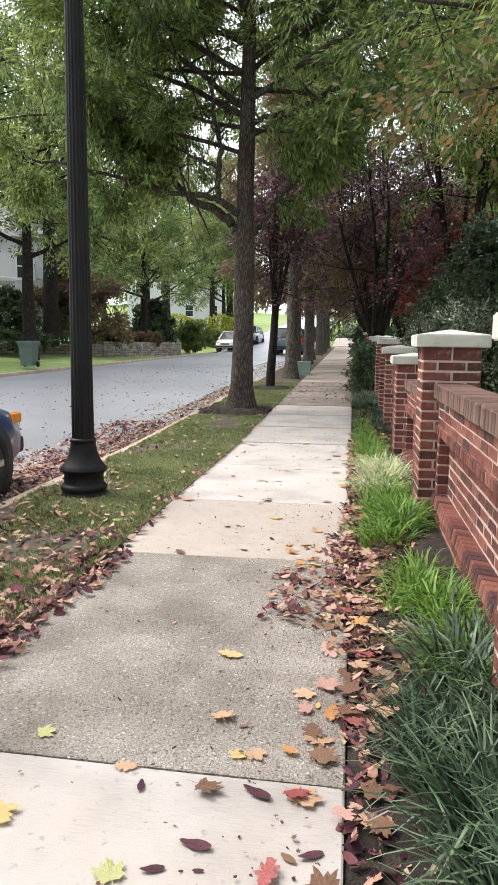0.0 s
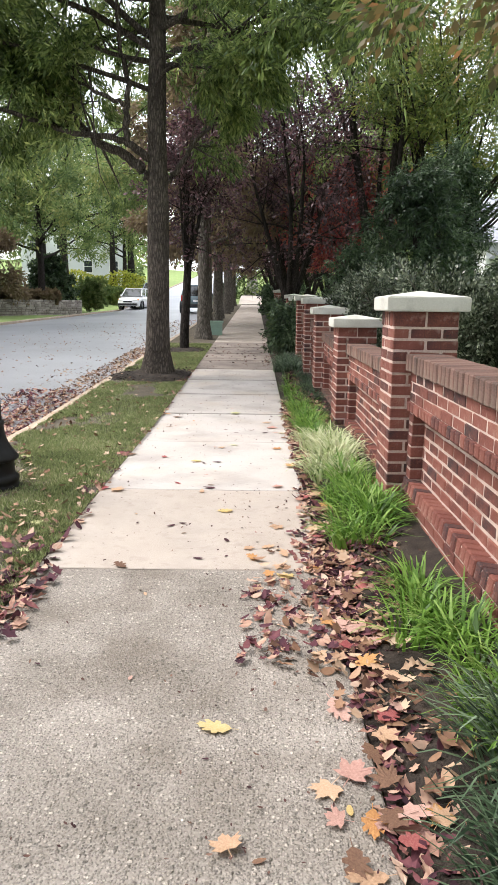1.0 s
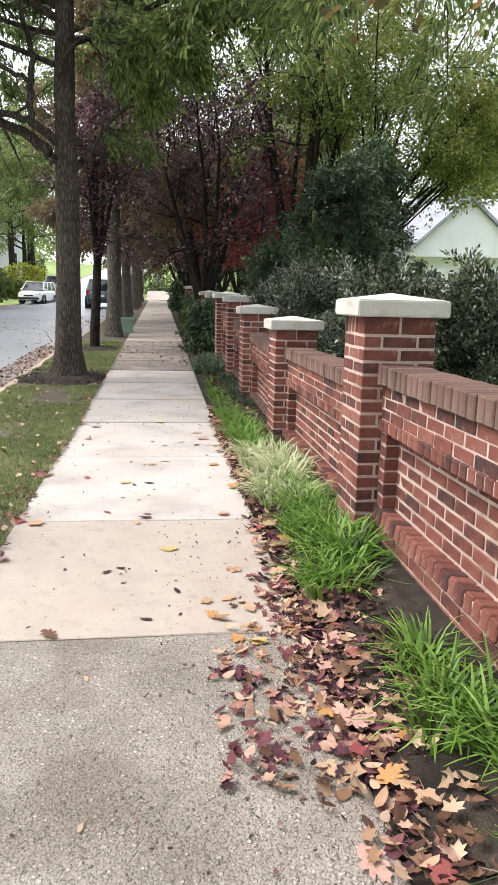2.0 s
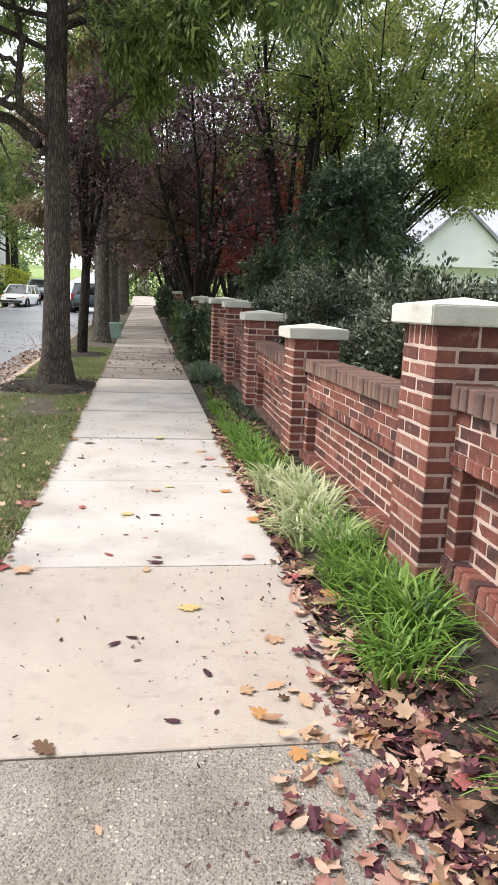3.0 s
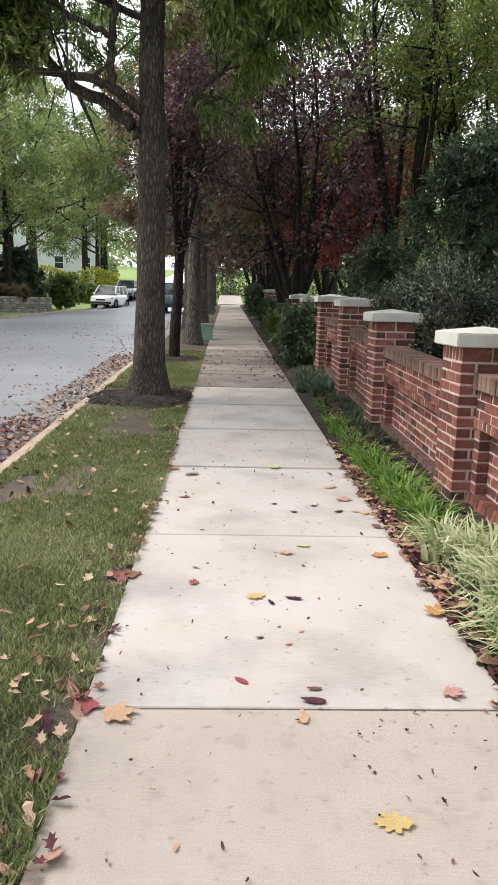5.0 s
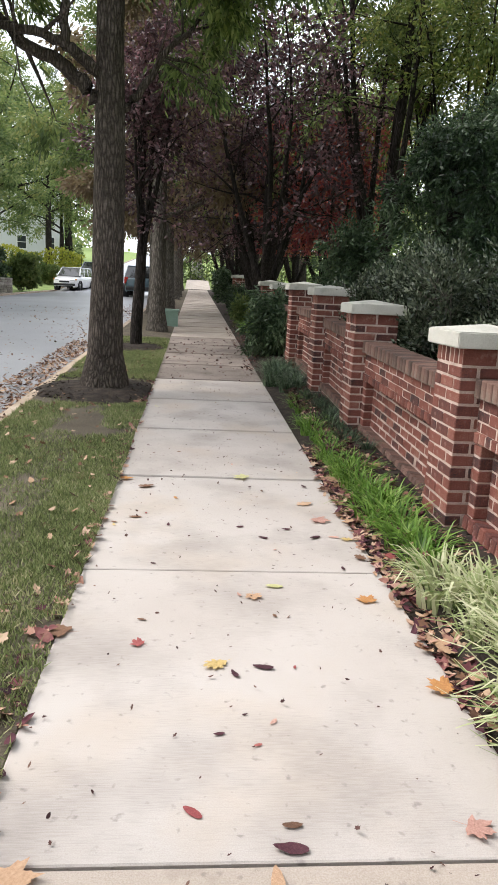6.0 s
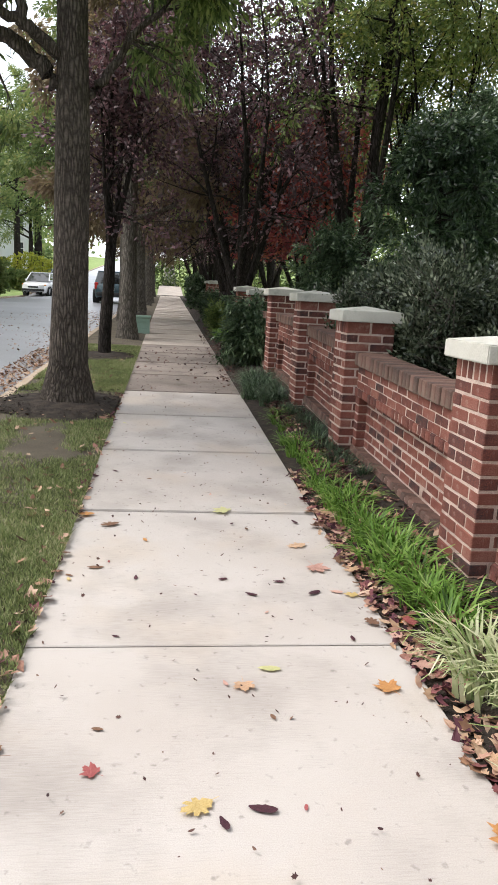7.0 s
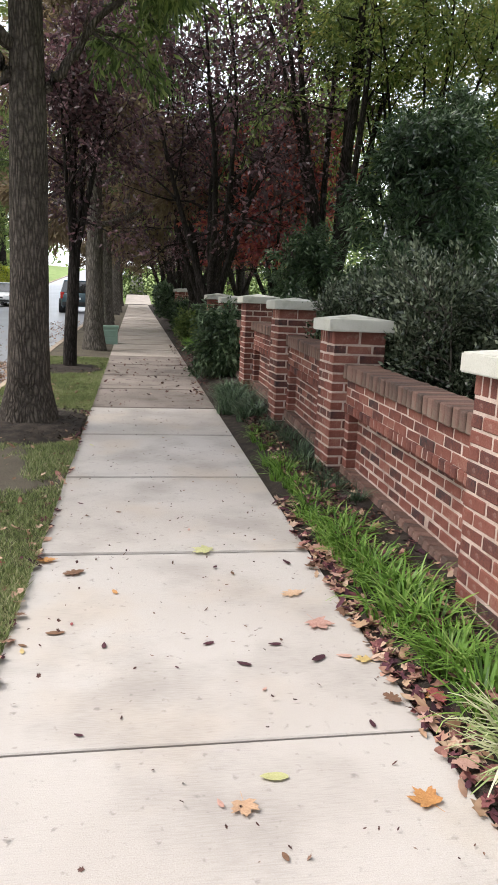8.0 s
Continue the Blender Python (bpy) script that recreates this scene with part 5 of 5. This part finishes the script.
def place_grasses():
    kinds = {
        "dark": ([tuft(30, 0.21, 0.26, M["liriope_dark"], 100 + i, 0.007) for i in range(5)], "dark green clump of arching mondo grass beside the walk"),
        "green": ([tuft(26, 0.175, 0.2, M["liriope"], 110 + i, 0.0075) for i in range(5)], "bright green clump of lilyturf beside the walk"),
        "pale": ([tuft(26, 0.18, 0.22, M["liriope_pale"], 120 + i, 0.0095) for i in range(5)], "variegated pale clump of lilyturf beside the walk"),
    }
    r = random.Random(77)

    def row(kind_of, y0, y1, x0, x1, step, size=1.0, tufts=4):
        y = y0
        while y < y1:
            meshes, label = kinds[kind_of]
            x = r.uniform(x0, x1)
            t = thing("grass_clump", pose(x, y, slope(y) + max(0, min(0.09, (x - 0.1) * 0.2)), 0, 0, r.uniform(0, 360)), label, "ornamental grass", "grass clumps in the bed")
            t.scale = (size * r.uniform(0.8, 1.2),) * 3
            for k in range(tufts):
                put("tuft", r.choice(meshes), t, pose(r.gauss(0, 0.045), r.gauss(0, 0.045), 0, r.uniform(-9, 9), r.uniform(-9, 9), r.uniform(0, 360)))
            y += step * r.uniform(0.75, 1.25)

    row("dark", -5.3, -3.2, 0.3, 0.42, 0.24, 1.1, 5)
    row("dark", -5.2, -3.1, 0.48, 0.56, 0.34, 1.1, 4)
    row("green", -3.25, -1.95, 0.32, 0.48, 0.2, 0.98, 4)
    row("green", -1.3, 0.1, 0.18, 0.36, 0.17, 1.0, 4)
    row("green", -0.9, 0.5, 0.32, 0.42, 0.28, 1.0, 4)
    row("pale", 0.15, 1.75, 0.13, 0.34, 0.17, 1.1, 4)
    row("green", 1.9, 3.9, 0.16, 0.28, 0.17, 1.0, 4)
    row("green", 4.0, 5.4, 0.12, 0.24, 0.24, 0.85, 3)
    row("green", 6.0, 7.0, 0.15, 0.3, 0.35, 0.7, 3)
    row("dark", 4.2, 7.2, 0.36, 0.5, 0.26, 0.6, 3)
    row("dark", 7.4, 9.3, 0.12, 0.36, 0.16, 1.0, 5)
    row("green", 15.5, 17.5, 0.3, 0.5, 0.25, 1.2, 4)


# ---- lawn blades ----
def lawn_blades(n, y0, y1, name, h=0.045):
    r = np.random.default_rng(int(abs(y0) * 10) + 3)
    x = r.uniform(KERB_X + 0.14, -1.47, n * 2)
    y = r.uniform(y0, y1, n * 2)
    keep = []
    for i in range(n * 2):
        bare = noise.noise(Vector((x[i] * 1.7, y[i] * 0.9, 3.0)))
        near_tree = math.hypot(x[i] + 2.02, (y[i] - 7.15)) < 1.0
        bare = bare * 1.0 + 0.5 * noise.noise(Vector((x[i] * 5.0, y[i] * 3.6, 9.0))) - 0.35 * max(0.0, -2.3 - x[i]) / 0.5 - 0.45 * math.exp(-((x[i] + 2.35) ** 2 + (y[i] + 1.75) ** 2) / 0.35)
        keep.append(bare > 0.15 - 0.68 * r.random() and not (near_tree and r.random() < 0.93))
    k = np.array(keep)
    x, y = x[k][:n], y[k][:n]
    n = len(x)
    z = np.array([slope(v) for v in y]) + 0.014
    a = r.uniform(0, 6.283, n)
    hh = h * r.uniform(0.5, 1.4, n)
    w = 0.0036 * r.uniform(0.7, 1.6, n)
    lx, ly = r.normal(0, 0.5, n) * hh, r.normal(0, 0.5, n) * hh
    p0 = np.stack([x - np.cos(a) * w, y - np.sin(a) * w, z], 1)
    p1 = np.stack([x + np.cos(a) * w, y + np.sin(a) * w, z], 1)
    p2 = np.stack([x + lx, y + ly, z + hh], 1)
    vs = np.stack([p0, p1, p2], 1).reshape(-1, 3)
    me = bpy.data.meshes.new(name)
    me.vertices.add(n * 3)
    me.vertices.foreach_set("co", vs.ravel())
    me.loops.add(n * 3)
    me.loops.foreach_set("vertex_index", np.arange(n * 3, dtype=np.int32))
    me.polygons.add(n)
    me.polygons.foreach_set("loop_start", np.arange(0, n * 3, 3, dtype=np.int32))
    me.materials.append(M["grass"])
    me.update(calc_edges=True)
    return tagged(put(name, me), "short patchy lawn grass of the strip beside the walk", "grass", "", "stuff")


# ---- fallen leaves ----
def outline(kind_of):
    if kind_of == "maple":
        rad = [(0, 1.0), (9, 0.74), (17, 0.8), (24, 0.66), (32, 0.52), (42, 0.8), (50, 0.95), (57, 0.74), (66, 0.76), (80, 0.56), (92, 0.5), (108, 0.72), (120, 0.56), (140, 0.5), (165, 0.3)]
    elif kind_of == "oak":
        rad = [(0, 1.0), (8, 0.8), (16, 0.86), (23, 0.52), (34, 0.74), (46, 0.66), (57, 0.36), (76, 0.54), (98, 0.5), (113, 0.3), (135, 0.46), (155, 0.5), (172, 0.6)]
    else:
        rad = [(0, 1.0), (10, 0.86), (22, 0.66), (40, 0.5), (65, 0.41), (90, 0.38), (120, 0.42), (145, 0.55), (165, 0.75), (178, 0.85)]
    full = rad + [(360 - a, q) for a, q in reversed(rad) if 0 < a < 178]
    return [(q * math.sin(radians(a)), q * math.cos(radians(a))) for a, q in full]


def leaf_mesh(kind_of, mat, seed, curl):
    r = random.Random(seed)
    pts = outline(kind_of)
    vs = [(0, 0, 0.0)]
    ph = r.uniform(0, 6.28)
    for x, y in pts:
        jx, jy = x * r.uniform(0.9, 1.1), y * r.uniform(0.9, 1.1)
        d = math.hypot(jx, jy)
        vs.append((jx, jy, curl * d * d * (0.7 + 0.5 * math.sin(2 * math.atan2(jy, jx) + ph))))
    n = len(pts)
    fs = [(0, 1 + (i + 1) % n, 1 + i) for i in range(n)]
    if kind_of != "oval":
        b = len(vs)
        vs += [(-0.02, -0.2, 0.0), (0.02, -0.2, 0.0), (0.05, -0.95, 0.05), (0.02, -0.95, 0.05)]
        fs.append((b, b + 1, b + 2, b + 3))
    return mesh("fallen_leaf", vs, fs, mat)


LEAF_KINDS = {}
LEAF_WORDS = {"tan": "tan", "yellow": "yellow", "orange": "orange", "red": "red", "pink": "faded pink", "purple": "dark purple", "brown": "brown", "green": "yellow-green"}


def fallen_leaf(kind_of, colour, x, y, size, turn, z=None, tilt=4.0):
    key = (kind_of, colour, rnd.randrange(2))
    if key not in LEAF_KINDS:
        LEAF_KINDS[key] = leaf_mesh(kind_of, M["fallen_" + colour], len(LEAF_KINDS) + 40, 0.05 if key[2] else 0.13)
    if z is None:
        z = slope(y) + 0.004
    ob = put("fallen_leaf", LEAF_KINDS[key], None, pose(x, y, z + 0.007 * size / 0.1, rnd.uniform(-tilt, tilt), rnd.uniform(-tilt, tilt), turn) @ Matrix.Scale(size, 4))
    shape = {"maple": "lobed maple", "oak": "lobed oak", "oval": "small oval"}[kind_of]
    ground = "on the concrete walk" if -1.48 < x < 0 else "beside the walk"
    return tagged(ob, "%s %s leaf lying %s" % (LEAF_WORDS[colour], shape, ground), "leaf", "fallen leaves")


SHAPES = [
    [(1, 0, 0.25), (0.55, 0.28, 0.05), (0.6, 0.62, 0.2), (0.15, 0.4, 0.0), (-0.15, 0.75, 0.25), (-0.4, 0.3, 0.0), (-0.85, 0.0, 0.1), (-0.4, -0.3, 0.0), (-0.15, -0.75, 0.25), (0.15, -0.4, 0.0), (0.6, -0.62, 0.2), (0.55, -0.28, 0.05)],
    [(1, 0, 0.5), (0.6, 0.3, 0.25), (0.1, 0.42, 0.15), (-0.5, 0.32, 0.2), (-0.9, 0, 0.45), (-0.5, -0.32, 0.2), (0.1, -0.42, 0.15), (0.6, -0.3, 0.25)],
    [(1, 0.05, 0.1), (0.6, 0.36, 0.4), (0.3, 0.2, 0.1), (0.0, 0.48, 0.5), (-0.35, 0.22, 0.15), (-0.9, 0.04, 0.1), (-0.45, -0.2, 0.3), (0.0, -0.42, 0.1), (0.3, -0.18, 0.1), (0.62, -0.38, 0.35)],
]


def litter(name, boxes, mat, label, seed, size=(0.03, 0.06)):
    """Heaps of small curled leaves: boxes of (x0, x1, y0, y1, lift, count)."""
    r = np.random.default_rng(seed)
    vs, fs = [], []
    for x0, x1, y0, y1, lift, count in boxes:
        for i in range(count):
            x, y = r.uniform(x0, x1), r.uniform(y0, y1)
            s = r.uniform(*size)
            a = r.uniform(0, 6.283)
            t1, t2 = r.normal(0, 0.35), r.normal(0, 0.35)
            z = slope(y) + lift + r.uniform(0, 0.02)
            b = len(vs)
            ca, sa = math.cos(a), math.sin(a)
            for u, v, k in SHAPES[i % 3]:
                px, py = u * s, v * s
                vs.append((x + px * ca - py * sa, y + px * sa + py * ca, z + px * t1 + py * t2 + k * s * 0.6 + 0.004))
            fs.append(tuple(range(b, len(vs))))
    return tagged(put(name, mesh(name, vs, fs, mat)), label, "leaf litter", "", "stuff")


def place_small():
    place_grasses()
    lawn_blades(130000, -5.5, 3.5, "lawn_grass", 0.027)
    lawn_blades(100000, 3.5, 14, "lawn_grass", 0.03)
    litter("leaf_litter", [(0.0, 0.24, -5.6, -3.6, 0.0, 380), (-0.02, 0.25, -3.6, -1.6, 0.0, 430), (-0.42, 0.1, -2.6, -1.75, 0.002, 190), (-0.16, 0.1, -2.2, -1.0, 0.002, 200), (-0.08, 0.16, -1.6, 0.0, 0.0, 260), (-0.03, 0.14, 0.0, 4.5, 0.0, 720), (0.15, 0.58, -2.2, -1.0, 0.05, 330), (0.2, 0.55, 3.0, 9.5, 0.06, 420), (0.36, 0.58, -0.6, 5, 0.08, 380), (0.16, 0.5, 1.6, 7.0, 0.065, 420)],
           M["litter"], "red, tan and purple leaves piled along the edge of the walk", 4, (0.016, 0.04))
    litter("leaf_litter", [(-1.62, -1.42, -5.0, -0.5, 0.005, 260), (-1.58, -1.46, -0.5, 8.0, 0.0, 260), (-1.9, -1.5, -2.6, -1.2, 0.03, 60), (-1.78, -1.38, -4.6, -2.5, 0.012, 420), (-1.6, -1.34, -2.5, -1.6, 0.008, 120)], M["litter"], "red and brown leaves along the grass edge of the walk", 5, (0.022, 0.05))
    litter("leaf_litter", [(-3.5, -2.9, -1.5, 14, -0.115, 2600), (-4.2, -3.4, -1.0, 9.0, -0.1, 260), (-4.2, -3.0, 14, 30, -0.12, 900)], M["litter_brown"], "brown and tan leaves drifted in the gutter", 6, (0.02, 0.045))
    litter("leaf_litter", [(-3.6, -2.95, -1.2, 3.0, -0.1, 900), (-4.0, -2.9, 1.2, 6.0, -0.1, 1100)], M["litter"], "red and tan leaves heaped in the gutter", 17, (0.025, 0.05))
    litter("leaf_litter", [(-8, -3.6, 2, 26, -0.07, 700)], M["litter_brown"], "scattered pale leaves on the asphalt", 7, (0.018, 0.04))
    litter("leaf_litter", [(-2.7, -1.5, -4.5, 12, 0.025, 420), (-2.75, -2.3, -1, 6, 0.02, 160), (-2.75, -1.6, -4.5, 0.5, 0.03, 300), (-2.75, -2.0, -3.4, -0.8, 0.028, 260)], M["litter_brown"], "tan leaves scattered over the lawn strip", 9, (0.018, 0.04))
    litter("leaf_litter", [(0.05, 1.2, 10.5, 20, 0.06, 1800), (0.16, 0.58, 1.5, 9.5, 0.07, 1700), (0.2, 0.56, -2.2, 1.5, 0.06, 420), (-0.15, 0.2, 9, 18, 0.005, 300), (-1.45, 0, 8.3, 14, 0.002, 160)], M["litter_dark"], "dark brown leaf litter under the plum trees", 8, (0.015, 0.036))
    litter("mulch_chips", [(-2.75, -1.52, 6.2, 8.0, 0.05, 700), (-2.5, -1.52, 11.4, 12.7, 0.04, 260), (0.15, 0.6, -2.4, 9.4, 0.07, 1500)], M["mulch"], "dark bark chips of the planting bed", 10, (0.01, 0.028))
    litter("leaf_crumbs", [(-1.46, -0.02, -5.0, 2.0, -0.002, 260), (-1.46, -0.02, 2.0, 9.5, -0.002, 420), (-0.6, 0.0, -4.6, 0.0, -0.002, 200)], M["litter_dark"], "crumbs of dead leaves scattered over the walk", 13, (0.004, 0.012))
    litter("leaf_litter", [(-2.7, -1.6, -3.4, -0.7, 0.026, 90), (-0.04, 0.16, -1.2, 3.6, 0.0, 170), (0.1, 0.5, -3.4, -1.0, 0.045, 170), (-0.1, 0.2, -3.0, -1.2, 0.012, 110), (-0.35, 0.2, -2.7, -1.2, 0.0, 60)], M["litter_brown"], "large tan and brown leaves lying loose beside the walk", 19, (0.024, 0.042))
    r = random.Random(12)
    # leaves that stand out on the walk
    for kind_of, colour, x, y, size, turn in NAMED_LEAVES:
        fallen_leaf(kind_of, colour, x, y, size, turn)
    cols = ["purple"] * 5 + ["brown"] * 4 + ["pink"] * 2 + ["red", "tan", "yellow"]
    for i in range(50):
        y = r.uniform(-4.6, 9.5)
        x = -1.44 + 1.42 * r.random() ** (0.7 if y < 1 else 1.0)
        fallen_leaf("oval", r.choice(cols), x, y, r.uniform(0.011, 0.026), r.uniform(0, 360), tilt=4)
    for i in range(112):
        y = r.uniform(-4.6, -1.1) if i < 78 else r.uniform(-1.1, 3.8)
        x = r.gauss(0.06, 0.12) if i % 3 == 0 and y < -1.1 or i % 3 == 1 else r.gauss(-0.16, 0.17) if y < -1.1 else r.gauss(0.05, 0.06)
        fallen_leaf(r.choice(["maple", "maple", "oak"]), r.choice(["tan", "tan", "pink", "pink", "pink", "orange", "red", "brown", "brown"]), x, y, r.uniform(0.038, 0.075), r.uniform(0, 360), slope(y) + (0.012 if x < -0.02 else 0.03), 12)
    for i in range(42):
        y = r.uniform(-3.4, -0.6) if i < 36 else r.uniform(-0.6, 6.0)
        fallen_leaf(r.choice(["maple", "maple", "oak"]), r.choice(["tan", "tan", "yellow", "green", "pink", "brown"]), r.uniform(-2.65, -1.6), y, r.uniform(0.04, 0.075), r.uniform(0, 360), slope(y) + 0.026, 12)
    for i in range(22):
        y = r.uniform(-4.4, 5.0)
        x = r.gauss(-1.6, 0.12)
        fallen_leaf(r.choice(["maple", "oak"]), r.choice(["tan", "pink", "red", "brown", "brown", "tan"]), x, y, r.uniform(0.028, 0.05), r.uniform(0, 360), slope(y) + 0.016, 12)


NAMED_LEAVES = [
    ("maple", "yellow", -0.97, -4.12, 0.08, 250), ("oak", "yellow", -0.48, -3.0, 0.075, 80), ("maple", "green", -1.01, -3.7, 0.05, 300),
    ("maple", "pink", 0.06, -3.46, 0.075, 20), ("maple", "tan", -0.15, -3.28, 0.065, 140), ("maple", "tan", 0.09, -3.97, 0.08, 200),
    ("oak", "tan", -0.08, -3.6, 0.07, 100), ("maple", "green", -0.57, -4.29, 0.06, 30), ("maple", "pink", -0.56, -4.36, 0.045, 75),
    ("oval", "purple", -0.38, -4.15, 0.05, 80), ("oval", "purple", -0.47, -4.25, 0.035, 110), ("oval", "purple", -0.6, -3.93, 0.03, 10),
    ("oval", "purple", -0.25, -3.91, 0.055, 60), ("oval", "purple", -0.08, -4.14, 0.04, 120), ("oval", "brown", -0.14, -4.16, 0.03, 50),
    ("maple", "tan", -0.12, -3.92, 0.075, 330), ("maple", "yellow", -0.34, -3.73, 0.04, 10), ("maple", "tan", -0.29, -3.71, 0.05, 220),
    ("oak", "tan", -0.67, -3.84, 0.05, 95), ("maple", "orange", -0.65, -4.46, 0.07, 40), ("oval", "purple", -0.87, -0.9, 0.035, 130),
    ("oval", "purple", -0.8, -0.85, 0.03, 70), ("oval", "purple", -0.52, -1.16, 0.035, 20), ("oak", "yellow", -0.54, -0.58, 0.07, 85),
    ("maple", "tan", -0.22, -0.9, 0.06, 160), ("maple", "tan", -0.23, -1.56, 0.06, 210), ("maple", "tan", -0.4, -1.29, 0.05, 260),
    ("oak", "tan", -0.29, -1.27, 0.055, 300), ("maple", "yellow", -0.2, -1.71, 0.06, 10), ("oak", "brown", -1.05, -1.58, 0.06, 45),
    ("oval", "purple", -0.66, -1.46, 0.032, 75), ("oval", "brown", -0.68, 0.09, 0.03, 95), ("maple", "tan", -1.37, -0.08, 0.085, 280),
    ("maple", "red", -1.46, -0.02, 0.07, 130), ("maple", "brown", -1.46, 1.14, 0.08, 70), ("oak", "yellow", -0.85, 0.9, 0.065, 120),
    ("oval", "purple", -0.68, 0.88, 0.045, 75), ("oval", "purple", -0.69, 0.01, 0.05, 85), ("oval", "purple", -0.79, 0.83, 0.03, 20),
    ("maple", "tan", -0.67, 1.5, 0.055, 180), ("maple", "orange", -0.15, 1.46, 0.065, 20), ("maple", "pink", -0.2, 0.07, 0.06, 240),
    ("oval", "red", -0.94, 0.14, 0.035, 50), ("maple", "red", -1.15, 1.05, 0.04, 60), ("oval", "tan", -0.74, -0.09, 0.045, 0),
    ("maple", "green", -0.58, 3.53, 0.085, 60), ("maple", "pink", -0.18, 2.61, 0.08, 200), ("oak", "orange", -1.42, 3.43, 0.07, 100),
    ("oak", "tan", -0.21, 2.94, 0.075, 110), ("maple", "yellow", -0.07, 2.27, 0.05, 30), ("oval", "green", -0.56, 1.61, 0.05, 88),
    ("oval", "purple", -0.55, 2.28, 0.034, 60), ("oval", "purple", -0.67, 2.46, 0.03, 120), ("oval", "purple", -0.25, 2.3, 0.045, 130),
    ("oval", "purple", -0.4, 2.43, 0.03, 90), ("oval", "pink", -0.14, 2.31, 0.035, 75), ("oval", "brown", -1.29, 2.6, 0.045, 100),
    ("maple", "orange", 0.12, 2.0, 0.08, 160), ("oak", "brown", -1.26, 3.26, 0.075, 115), ("oval", "purple", -0.16, 3.34, 0.035, 30),
    ("oval", "orange", -1.06, 3.01, 0.03, 20), ("maple", "orange", -2.3, 4.0, 0.08, 100), ("maple", "yellow", -2.0, 5.3, 0.07, 20),
    ("oval", "green", -1.35, 6.2, 0.04, 30), ("maple", "tan", -2.1, 2.3, 0.08, 200), ("oak", "tan", -2.25, 1.4, 0.07, 30),
]
place_trees()
place_shrubs()
place_distance()
place_things()
place_small()
build_wall()
